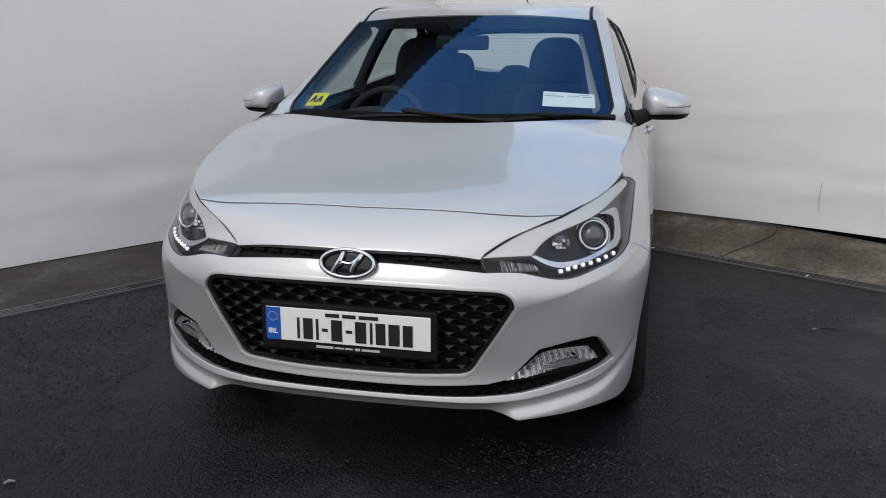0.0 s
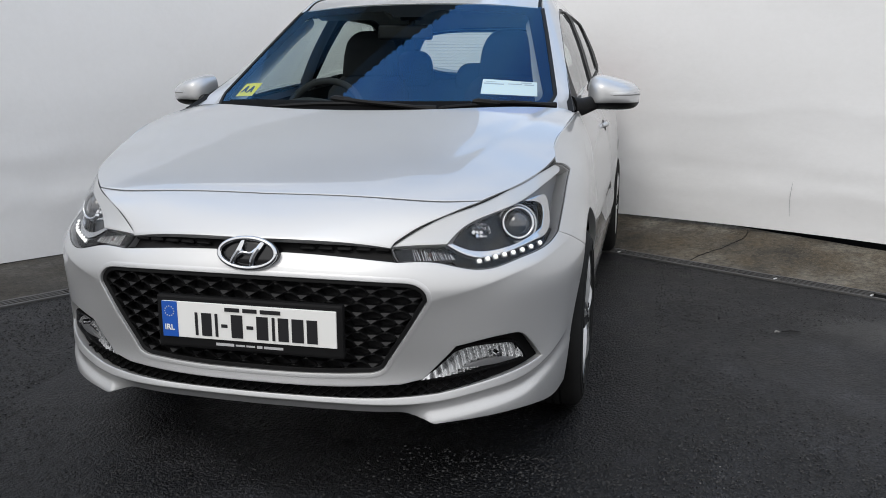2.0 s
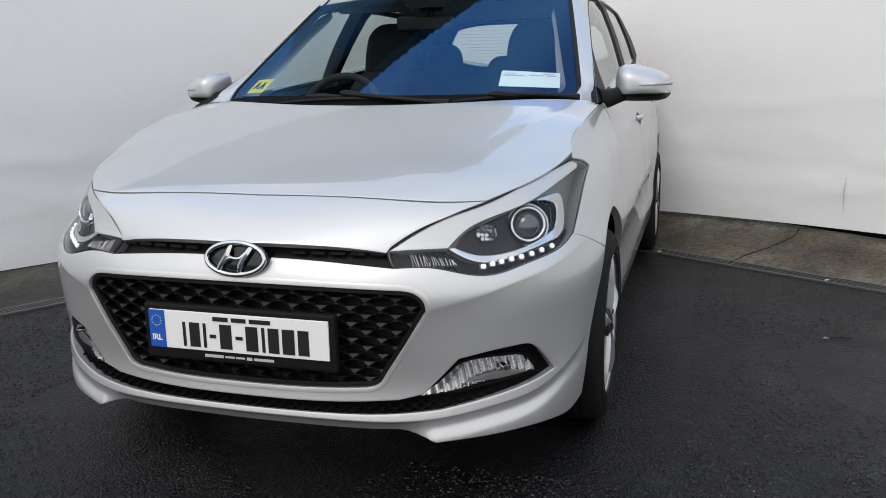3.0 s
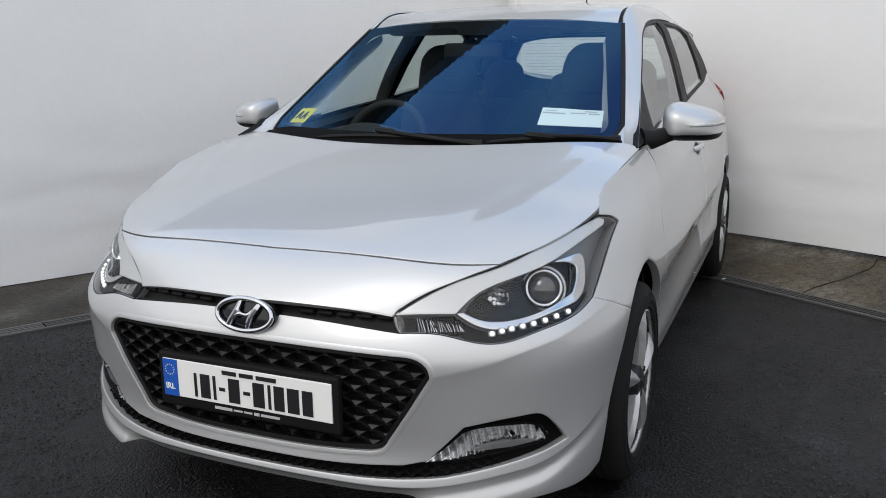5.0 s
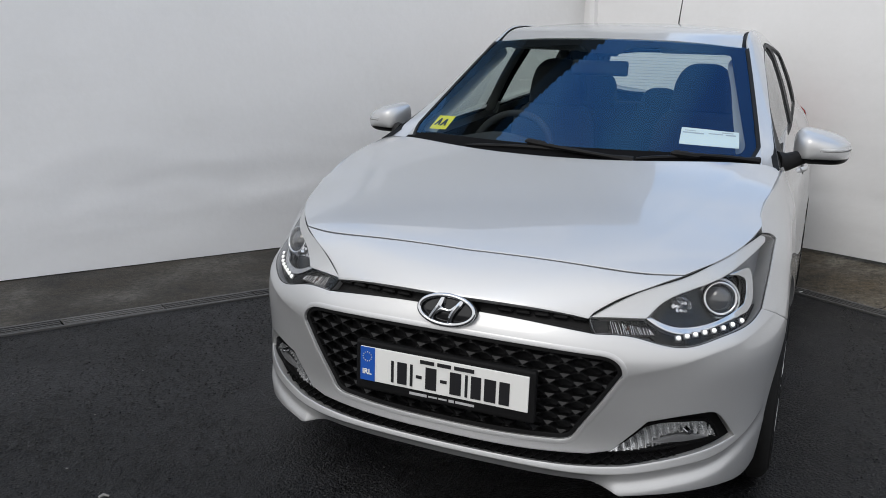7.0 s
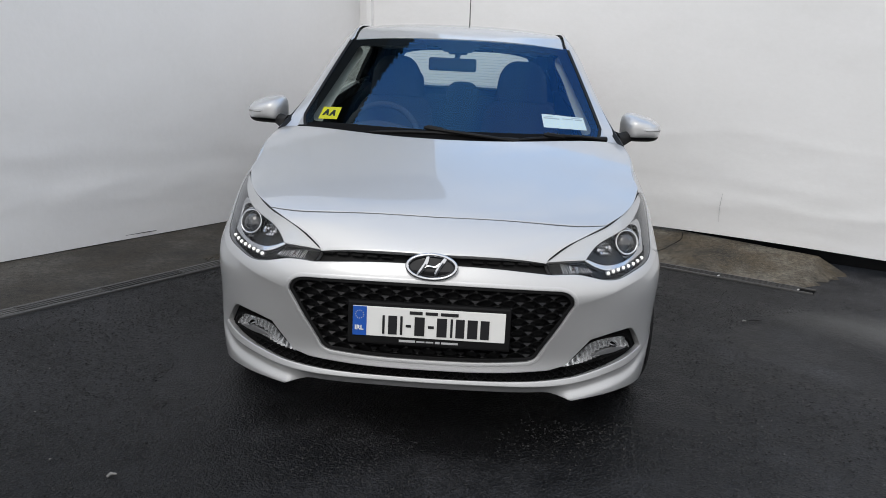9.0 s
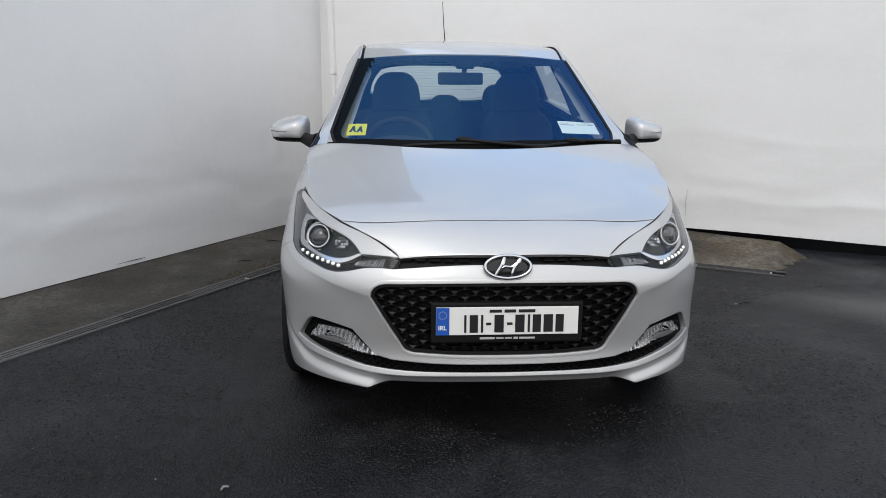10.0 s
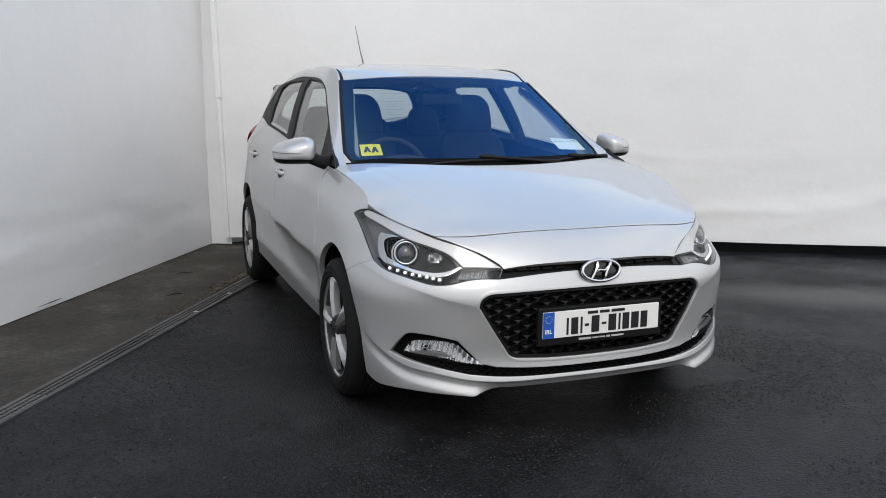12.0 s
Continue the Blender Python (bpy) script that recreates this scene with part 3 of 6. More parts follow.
    structure("trim", bm_mesh("trim", bm, SHEET), "white folded edge strip of the sheet", "trim")


yard()


# ---- the car: surfaces (x across, y back from the nose, z up) ----
NEXP, YE, TAIL = 2.75, 3.45, 0.58
th = np.linspace(0, math.pi / 2, 4000)
arc = np.r_[0, np.cumsum(np.hypot(np.diff(0.87 * np.sin(th) ** (2 / NEXP)), np.diff(0.72 * np.cos(th) ** (2 / NEXP))))]
L1 = arc[-1]
front0 = spl([0.15, 0.2, 0.25, 0.33, 0.42, 0.5, 0.57, 0.62, 0.68, 0.79, 0.91, 1.0], [0.045, 0.038, 0.042, 0.05, 0.04, 0.03, 0.028, 0.042, 0.078, 0.128, 0.175, 0.26])
half_w = spl([0.15, 0.21, 0.35, 0.5, 0.61, 0.68, 0.79, 0.84, 0.91, 0.99, 1.05], [0.84, 0.853, 0.868, 0.876, 0.879, 0.869, 0.853, 0.841, 0.817, 0.79, 0.765])
turn_y = spl([0.15, 0.5, 0.62, 0.7, 0.8, 0.9, 1.0], [0.75, 0.75, 0.77, 0.88, 1.03, 1.24, 1.32])


crease_z = spl([0.3, 0.507, 0.578, 0.652, 0.744, 0.836, 0.9, 0.945, 1.2], [0.52, 0.545, 0.561, 0.578, 0.602, 0.62, 0.637, 0.648, 0.69])
lip_z = spl([0.0, 0.25, 0.462, 0.537, 0.677, 0.819, 0.887, 1.0], [0.250, 0.250, 0.250, 0.256, 0.277, 0.303, 0.331, 0.38])


def sculpt(a, z):
    """Hollow under the shoulder crease and the crest of the chin lip: outward, in metres."""
    t = (crease_z(a) - z) / 0.045
    t = 0.5 * (t + np.sqrt(t * t + 0.004))
    hollow = t * np.exp(1 - t)
    d = -0.0048 * hollow * np.clip((a - 0.46) / 0.1, 0, 1) * np.clip((1.12 - a) / 0.15, 0, 1) * np.clip((z - 0.36) / 0.08, 0, 1)
    u = (z - lip_z(a)) / np.where(z < lip_z(a), 0.009, 0.07)
    low = np.clip((lip_z(a) - 0.022 - z) / 0.045, 0, 1)
    spat = 0.013 * low * low * (3 - 2 * low) * np.clip((a - 0.455) / 0.06, 0, 1) * np.clip((1.08 - a) / 0.25, 0, 1)
    tuck = -0.038 * np.clip((lip_z(a) - 0.003 - z) / 0.055, 0, 1) * np.clip((0.52 - a) / 0.1, 0, 1)
    return d + spat + tuck + 0.010 * np.exp(0.07 - np.sqrt(u * u + 0.005)) * np.clip((1.02 - a) / 0.12, 0, 1)


def shell(a, z):
    """Bumper, wings and doors: a runs round the car from the middle of the nose, in metres."""
    s, a = np.where(a < 0, -1.0, 1.0), np.abs(a)
    y0, w, yb = front0(z), half_w(z), turn_y(z)
    t = np.interp(np.minimum(a, L1), arc, th)
    x = w * np.sin(t) ** (2 / NEXP)
    y = yb - (yb - y0) * np.maximum(np.cos(t), 0) ** (2 / NEXP)
    k = (YE - yb) / (YE - 0.75)
    y = np.where(a > L1, yb + (a - L1) * k, y)
    back = np.maximum(0, a - L1 - (YE - 0.75))
    tb = np.minimum(back / 1.2, 1) * math.pi / 2
    x = np.where(back > 0, w * np.cos(tb) ** 0.55, x)
    y = np.where(back > 0, YE + TAIL * np.sin(tb) ** 0.75, y)
    nx, ny = (x / w) ** (NEXP - 1) / w, -(np.maximum(yb - y, 0) / (yb - y0)) ** (NEXP - 1) / (yb - y0)
    d = np.where(a < L1, sculpt(a, z), 0) / np.maximum(1e-6, np.hypot(nx, ny))
    x, y = x + nx * d, y + ny * d
    # pressed lines along the doors
    dr = np.clip((y - 1.08) / 0.16, 0, 1) * np.clip((3.3 - y) / 0.5, 0, 1)
    tuck = (0.56 + 0.035 * (y - 1) - z) / 0.09
    tuck = 0.5 * (tuck + np.sqrt(tuck * tuck + 0.003))
    x = x + dr * (0.006 * np.exp(-((z - 0.86 - 0.02 * (y - 1.2)) / 0.05) ** 2) - 0.020 * tuck * np.exp(1 - tuck) + 0.008 * np.exp(-((z - 0.33 - 0.03 * (y - 1)) / 0.05) ** 2))
    # broad shoulder over the rear wheels
    k = np.clip((y - 2.75) / 0.75, 0, 1)
    x = x + 0.037 * k * k * (3 - 2 * k) * np.exp(-((z - 1.0) / 0.115) ** 2)
    return np.stack([s * x, y, z + 0 * x], 1)


def X(x, z):
    t = math.asin(min(1, (x / float(half_w(z))) ** (NEXP / 2)))
    return (float(np.interp(t, th, arc)), z)


def Y(y, z):
    y0, yb = float(front0(z)), float(turn_y(z))
    if y > yb:
        return (L1 + (y - yb) * (YE - 0.75) / (YE - yb), z)
    t = math.acos(min(1, max(0, (yb - y) / (yb - y0)) ** (NEXP / 2)))
    return (float(np.interp(t, th, arc)), z)


# bonnet and nose: height over the plan
edge_x = spl([0.02, 0.11, 0.159, 0.205, 0.271, 0.372, 0.496, 0.62, 0.75, 0.9, 1.137, 1.3], [0.25, 0.388, 0.456, 0.526, 0.604, 0.680, 0.736, 0.763, 0.775, 0.782, 0.789, 0.79])
edge_z = spl([0.02, 0.11, 0.159, 0.205, 0.271, 0.372, 0.496, 0.6, 0.676, 0.745, 0.851, 1.137, 1.3], [0.60, 0.684, 0.731, 0.762, 0.790, 0.821, 0.850, 0.876, 0.904, 0.926, 0.953, 0.993, 1.01])
mid_z = spl([0.03, 0.065, 0.12, 0.19, 0.3, 0.5, 0.75, 0.95, 1.2], [0.665, 0.705, 0.757, 0.803, 0.846, 0.908, 0.972, 1.015, 1.06])


crest = spl([0.3, 0.5, 0.8, 1.05], [0.478, 0.553, 0.655, 0.725])        # pressed crease on each side


def bonnet(x, y):
    t = np.clip(np.abs(x) / edge_x(y), 0, 1.6)
    zc, ze = mid_z(y), edge_z(y)
    z = zc + (ze - zc) * (0.35 * t ** 2 + 0.65 * t ** 4)
    d = (np.abs(x) - crest(y)) / 0.028
    fade = np.clip((y - 0.33) / 0.2, 0, 1) * np.clip((1.02 - y) / 0.2, 0, 1)
    z = z + fade * (0.0015 * np.exp(-d * d) - 0.0015 * np.exp(-((d + 1.9) / 1.1) ** 2))
    return np.stack([x, y, z], 1)


# windscreen: set-back over the elevation
def screen(x, z):
    q = (z - 0.995) / 0.414
    yc = 0.945 + 0.80 * q + 0.03 * q * (1 - q)
    return np.stack([x, yc + (0.52 - 0.16 * q) * x ** 2, z + 0 * x], 1)


def screen_edge(z):
    q = (z - 0.995) / 0.414
    return 0.713 - 0.145 * q + 0.012 * q * (1 - q)


roof_mid = spl([1.7, 1.9, 2.3, 2.8, 3.3, 3.7, 3.9], [1.412, 1.460, 1.514, 1.527, 1.498, 1.441, 1.39])


roof_edge = spl([1.7, 1.86, 1.93, 2.0, 2.15, 2.4, 2.8, 3.2, 3.7, 3.9], [1.345, 1.402, 1.441, 1.464, 1.479, 1.488, 1.488, 1.462, 1.392, 1.34])


def roof(x, y):
    t = np.abs(x) / 0.56
    return np.stack([x, y, roof_mid(y) + (roof_edge(y) - roof_mid(y)) * (0.42 * t ** 2 + 0.58 * t ** 4)], 1)


side_x = spl([0.97, 1.0, 1.08, 1.16, 1.27, 1.355, 1.41, 1.46], [0.797, 0.79, 0.764, 0.735, 0.694, 0.655, 0.622, 0.56])


drawn_in = spl([0.97, 1.0, 1.1, 1.2, 1.3, 1.38, 1.46], [0.003, 0.010, 0.024, 0.026, 0.023, 0.018, 0.009])   # towards the windscreen


def house(y, z):
    """The sides of the cabin."""
    taper = 1 - 0.024 * np.clip(y - 2.6, 0, 2) ** 2 - 0.5 * np.clip(y - 3.5, 0, 1) ** 2
    k = np.clip((2.35 - y) / 0.75, 0, 1)
    return np.stack([(side_x(z) - drawn_in(z) * k * k * (3 - 2 * k)) * taper, y, z + 0 * y], 1)


WHEEL_Y, WHEEL_Z, AXLE = 0.845, 0.312, 2.57
car = tagged(new("car"), "silver five-door hatchback parked on the damp asphalt", "car")


def arch(cy, r, a0, a1, n=9):
    return [Y(cy + r * math.cos(radians(b)), WHEEL_Z + 0.01 + r * math.sin(radians(b))) for b in np.linspace(a0, a1, n)]


# front openings, given by plan distance from the middle line and height
GRILLE = mirrored(half_line([X(1e-4, 0.605), X(0.25, 0.603), X(0.42, 0.597)], [X(0.42, 0.597), X(0.466, 0.59), X(0.494, 0.566), X(0.499, 0.54)],
                            [X(0.499, 0.54), X(0.45, 0.46), X(0.39, 0.368)], [X(0.39, 0.368), X(0.372, 0.343), X(0.34, 0.332)], [X(0.34, 0.332), X(0.18, 0.325), X(1e-4, 0.323)]))
SLOT = mirrored(half_line([X(1e-4, 0.292), X(0.25, 0.295), X(0.42, 0.304)], [X(0.42, 0.304), X(0.479, 0.318)], [X(0.479, 0.318), X(0.53, 0.37), X(0.566, 0.408)],
                          [X(0.566, 0.408), X(0.65, 0.424), X(0.70, 0.428)], [X(0.70, 0.428), X(0.728, 0.424), X(0.75, 0.395), X(0.775, 0.338)],
                          [X(0.775, 0.338), X(0.74, 0.322), X(0.65, 0.300), X(0.52, 0.275)], [X(0.52, 0.275), X(0.4, 0.266), X(0.2, 0.263), X(1e-4, 0.262)]))
LAMP_LOW = [X(0.413, 0.645), X(0.50, 0.645), X(0.555, 0.634), X(0.61, 0.622), X(0.66, 0.622), X(0.72, 0.638), Y(0.37, 0.660), Y(0.44, 0.683)]
LAMP_BACK = [Y(0.44, 0.683), Y(0.53, 0.745), Y(0.63, 0.806), (1.022, 0.8365)]
LAMP_END = [(1.022, 0.8365), (0.985, 0.8535), (0.931, 0.8655)]
LAMP_TOP = [(0.931, 0.8655), (0.83, 0.8465), (0.735, 0.8205), (0.637, 0.7885), (0.55, 0.765), (0.47, 0.7325), (0.389, 0.685)]
LAMP_IN = [(0.389, 0.685), X(0.398, 0.662), X(0.413, 0.645)]
LAMP = outline(LAMP_LOW, LAMP_BACK, LAMP_END, LAMP_TOP, LAMP_IN, step=0.01)
SEAM = [Y(0.44, 0.683), Y(0.52, 0.65), Y(0.607, 0.612)]
ARCH_F = [Y(0.607, 0.612), Y(0.543, 0.52), Y(0.499, 0.40), Y(0.480, 0.3), Y(0.472, 0.21)]


RIDGES = []
for s_ in (1, -1):
    ka = np.arange(0.46, 1.12, 0.012)
    RIDGES += [np.stack([s_ * ka, crease_z(ka) + o], 1) for o in (-0.018, -0.010, -0.005, -0.002, 0.001, 0.004, 0.010)]
ka = np.arange(-1.05, 1.05, 0.012)
RIDGES += [np.stack([ka, lip_z(np.abs(ka)) + o], 1) for o in (-0.064, -0.055, -0.046, -0.038, -0.030, -0.022, -0.014, -0.008, -0.004, -0.0015, 0.0015, 0.004, 0.009)]


def body():
    bumper = mirrored(half_line([X(1e-4, 0.664), X(0.2, 0.661), X(0.413, 0.645)], LAMP_LOW, SEAM, ARCH_F,
                                [Y(0.472, 0.21), (0.97, 0.188), (0.857, 0.194), (0.70, 0.197), (0.60, 0.194), (0.528, 0.190)], [(0.528, 0.190), (0.484, 0.205), (0.447, 0.214)], [(0.447, 0.214), (0.279, 0.219), (1e-4, 0.216)]))
    panel("front_bumper", shell, bumper, (GRILLE, SLOT), 0.018, PAINT, car, "silver front bumper with chin lip", depth=0.03, soft=0.003, lines=RIDGES)
    # bonnet and nose panel
    gap = [(1e-4, 0.19), (0.3, 0.203), (0.5, 0.232), (0.602, 0.271)]
    nose = mirrored(half_line(gap, [(0.602, 0.271), (0.524, 0.205), (0.454, 0.159), (0.388, 0.112)], [(0.388, 0.108), (0.2, 0.073), (1e-4, 0.061)]))
    panel("nose_panel", bonnet, nose, (), 0.018, PAINT, car, depth=0.02)
    hood = mirrored(half_line([(1e-4, 0.196), (0.3, 0.209), (0.5, 0.238), (0.605, 0.277)], [(0.605, 0.277), (0.679, 0.372), (0.7355, 0.496), (0.770, 0.632)], [(0.770, 0.632), (0.762, 0.676)], [(0.762, 0.676), (0.7625, 0.745), (0.771, 0.851), (0.784, 1.13)],
                              [(0.784, 1.13), (0.745, 1.15), (0.7, 1.125)], [(0.7, 1.125), (0.45, 0.988), (0.2, 0.915), (1e-4, 0.90)]))
    ky = np.arange(0.33, 1.02, 0.015)
    folds = [np.stack([s_ * (crest(ky) + o), ky], 1) for s_ in (1, -1) for o in (-0.09, -0.07, -0.053, -0.038, -0.025, -0.012, 0.0, 0.012, 0.025, 0.04)]
    panel("bonnet", bonnet, hood, (), 0.022, PAINT, car, depth=0.015, lines=folds)
    arch_pts = [Y(1.11, 0.355), Y(1.112, 0.43), Y(1.102, 0.52), Y(1.045, 0.605), Y(0.955, 0.665), Y(0.86, 0.687), Y(0.77, 0.678), Y(0.69, 0.655), Y(0.607, 0.612)]
    rear_c = WHEEL_Y + AXLE
    for sd in (1, -1):
        wing = outline(LAMP_BACK, LAMP_END, [(0.931, 0.8655), (0.929, 0.906)], [(0.929, 0.906), (0.963, 0.932), (1.024, 0.954), (1.203, 0.988)], [(1.203, 0.988), Y(1.215, 0.985)], [Y(1.215, 0.985), Y(1.195, 0.8), Y(1.195, 0.58), Y(1.21, 0.352)],
                       [Y(1.21, 0.352), Y(1.11, 0.355)], arch_pts, SEAM[::-1], step=0.014)
        panel("wing", shell, wing, (), 0.022, PAINT, car, depth=0.025, side=sd)
        fd = outline([Y(1.221, 0.99), Y(1.201, 0.8), Y(1.201, 0.58), Y(1.216, 0.34)], [Y(1.216, 0.34), Y(1.7, 0.33), Y(2.40, 0.345)], [Y(2.40, 0.345), Y(2.38, 0.7), Y(2.40, 0.9), Y(2.39, 1.09)], [Y(2.39, 1.09), Y(1.8, 1.05), Y(1.221, 0.99)], step=0.02)
        panel("front_door", shell, fd, (), 0.03, PAINT, car, side=sd, depth=0.02)
        rd = outline([Y(2.398, 1.09), Y(2.408, 0.9), Y(2.388, 0.7), Y(2.408, 0.345)], [Y(2.408, 0.345), Y(2.7, 0.35), Y(3.025, 0.355)], arch(rear_c, 0.385, 174, 118, 6), [arch(rear_c, 0.385, 118, 117, 2)[0], Y(3.34, 0.8), Y(3.43, 0.96), Y(3.38, 1.16)], [Y(3.38, 1.16), Y(2.9, 1.135), Y(2.398, 1.09)], step=0.02)
        panel("rear_door", shell, rd, (), 0.03, PAINT, car, side=sd, depth=0.02)
        R0 = L1 + YE - 0.75
        qt = outline([Y(3.388, 1.16), Y(3.438, 0.96), Y(3.348, 0.8), arch(rear_c, 0.385, 115, 114, 2)[0]], arch(rear_c, 0.385, 115, 6, 9), [arch(rear_c, 0.385, 6, 5, 2)[0], (R0 + 0.7, 0.3), (R0 + 1.2, 0.3)], [(R0 + 1.2, 0.3), (R0 + 1.2, 0.9), (R0 + 1.12, 1.12)], [(R0 + 1.12, 1.12), (R0 + 0.6, 1.17), Y(3.388, 1.16)], step=0.02)
        panel("quarter_panel", shell, qt, (), 0.035, PAINT, car, side=sd, depth=0.02)
        sill = outline([Y(1.13, 0.345), Y(1.21, 0.335), Y(1.7, 0.322), Y(2.4, 0.337), Y(3.02, 0.347)], [Y(3.02, 0.347), Y(3.02, 0.27)], [Y(3.02, 0.27), Y(2.1, 0.258), Y(1.17, 0.262)], [Y(1.17, 0.262), Y(1.13, 0.345)], step=0.02)
        panel("sill", shell, sill, (), 0.03, PAINT, car, side=sd, depth=0.03, offset=-0.004)
        # tail lamp wrapping the rear corner
        lamp = outline([(R0 + 0.24, 1.05), (R0 + 0.5, 1.12), (R0 + 1.0, 1.11)], [(R0 + 1.0, 1.11), (R0 + 1.0, 0.90)], [(R0 + 1.0, 0.90), (R0 + 0.6, 0.89), (R0 + 0.40, 0.95), (R0 + 0.24, 1.05)], step=0.02)
        panel("tail_lamp", shell, lamp, (), 0.03, REDLENS, car, "red tail lamp", offset=0.02, depth=0.02, side=sd)


body()


# ---- cabin: screens, roof, pillars, side windows ----
def cabin():
    edge = [(float(screen_edge(z)), z) for z in (1.41, 1.3, 1.2, 1.12, 1.055)]
    glass = mirrored(half_line([(1e-4, 1.432), (0.3, 1.427), (0.5, 1.416), edge[0]], edge, [edge[-1], (0.684, 1.020), (0.664, 0.999), (0.60, 0.987), (0.5, 0.984)], [(0.5, 0.982), (0.25, 0.985), (1e-4, 0.985)], step=0.02))
    ws = panel("windscreen", screen, glass, (), 0.03, SCREEN, car, "sloped windscreen with black border", depth=0)
    ws.visible_shadow = False
    for sd in (1, -1):
        foot = outline([(float(screen_edge(1.065)) - 0.001, 1.065), (0.686, 1.020), (0.666, 0.999), (0.61, 0.988), (0.60, 0.983)], [(0.60, 0.983), (0.718, 0.983)], [(0.718, 0.983), (float(screen_edge(1.03)) + 0.006, 1.03), (float(screen_edge(1.065)) + 0.003, 1.065)], step=0.01)
        panel("pillar_foot", screen, foot, (), 0.02, PAINT, car, depth=0.006, offset=0.0025, side=sd)
    clear = mirrored(half_line([(1e-4, 1.372), (0.07, 1.372)], [(0.07, 1.372), (0.10, 1.395), (0.3, 1.392), (0.47, 1.385)], [(0.47, 1.385), (0.512, 1.376), (0.527, 1.345)], [(0.527, 1.345), (0.58, 1.22), (0.635, 1.09), (0.648, 1.06)], [(0.648, 1.06), (0.645, 1.038), (0.60, 1.03)], [(0.60, 1.03), (0.3, 1.022), (1e-4, 1.02)], step=0.015))
    panel("border", screen, grow(glass, -0.001), (clear,), 0.03, FRIT, ws, "black printed border", depth=0, offset=-0.004)
    for sd in (1, -1):
        line = np.vstack([[(float(screen_edge(z)), z) for z in np.linspace(1.405, 1.06, 12)], curve([(float(screen_edge(1.05)), 1.05), (0.684, 1.020), (0.664, 0.999), (0.60, 0.987)], 8)])
        way = np.gradient(line, axis=0)
        way = np.stack([-way[:, 1], way[:, 0]], 1) / np.linalg.norm(way, axis=1)[:, None]
        rim = np.vstack([line - way * 0.008, (line + way * 0.005)[::-1]])
        panel("moulding", screen, rim, (), 0.03, BLACK, car, "black rubber moulding", depth=0.006, offset=0.004, side=sd)
    # cowl under the wipers
    rows = [[(0, 0.86, 0.975), (0.3, 0.91, 0.972), (0.6, 1.03, 0.965), (0.74, 1.12, 0.96)], [(0, 0.990, 1.024), (0.3, 1.037, 1.024), (0.6, 1.177, 1.021), (0.70, 1.246, 1.018)], [(0, 1.012, 1.031), (0.3, 1.059, 1.031), (0.6, 1.199, 1.027), (0.70, 1.262, 1.023)]]
    for sd in (1, -1):
        loft("cowl", rows, MATTE, car, "black plastic cowl", 8, 24, side=sd)
    top = mirrored(half_line([(1e-4, 1.792), (0.3, 1.814), (0.5, 1.852), (0.545, 1.863)], [(0.545, 1.863), (0.535, 2.0), (0.531, 2.4), (0.523, 3.0), (0.49, 3.72)], [(0.49, 3.72), (0.3, 3.79), (1e-4, 3.81)], step=0.02))
    panel("roof", roof, top, (), 0.04, PAINT, car, "silver roof", depth=0.015)
    lin = mirrored(half_line([(1e-4, 1.83), (0.3, 1.85), (0.53, 1.92)], [(0.53, 1.92), (0.525, 2.4), (0.515, 3.0), (0.485, 3.72)], [(0.485, 3.72), (1e-4, 3.78)], step=0.04))
    panel("headlining", roof, lin, (), 0.06, LIGHTTRIM, car, "grey headlining", depth=0, offset=-0.035)
    for sd in (1, -1):
        strip = outline([(0.548, 1.864), (0.538, 2.0), (0.534, 2.4), (0.526, 3.0), (0.493, 3.72)], [(0.493, 3.72), (0.506, 3.72)], [(0.506, 3.72), (0.539, 3.0), (0.547, 2.4), (0.552, 2.0), (0.563, 1.869)], [(0.563, 1.869), (0.548, 1.864)], step=0.02)
        panel("roof_strip", roof, strip, (), 0.03, BLACK, car, "black roof gutter strip", depth=0.01, offset=-0.009, side=sd)

        def sc(x, z):
            return tuple(screen(np.array([x]), np.array([z]))[0])

        def hs(y, z):
            return tuple(house(np.array([y]), np.array([z]))[0])

        def rf(x, y):
            return tuple(roof(np.array([x]), np.array([y]))[0])
        inner = [sc(screen_edge(z) + 0.004, z - 0.004) for z in (0.995, 1.1, 1.2, 1.3, 1.385)] + [rf(0.560, 1.885), rf(0.552, 1.98), rf(0.545, 2.4), rf(0.537, 3.0), rf(0.525, 3.4), rf(0.504, 3.70)]
        outer = [hs(1.125, 0.997), hs(1.40, 1.100), hs(1.58, 1.192), hs(1.75, 1.286), hs(1.90, 1.366), hs(2.0, 1.395), hs(2.12, 1.416), hs(2.47, 1.437), hs(2.95, 1.434), hs(3.30, 1.392), (0.572, 3.68, 1.375)]
        brim, mid = [], []
        for k, (p, q) in enumerate(zip(inner, outer)):
            p, q = Vector(p), Vector(q)
            lift = max(0, 1 - max(0, k - 7) / 3)
            brim.append(tuple(p.lerp(q, 0.12) + (Vector((0.005, -0.005, 0.0)) if k < 5 else Vector((0.003, 0, 0.012)) * lift)))
            mid.append(tuple(p.lerp(q, 0.55) + (Vector((0.006, -0.004, 0.0)) if k < 5 else Vector((0.010, 0, 0.009)) * lift)))
        loft("pillar_rail", [inner, brim, mid, outer], PAINT, car, "silver windscreen pillar and roof rail", 9, 70, side=sd)
        low = [Vector((-0.087, 0.03, -0.02))] * 4 + [Vector((-0.075, 0.03, -0.025))] + [Vector((-0.03, 0, -0.035))] * 6
        trimrow = [tuple(Vector(p) + o) for p, o in zip(inner, low)]
        trimout = [tuple(Vector(p) + Vector((-0.025, 0.03, -0.012))) for p in outer]
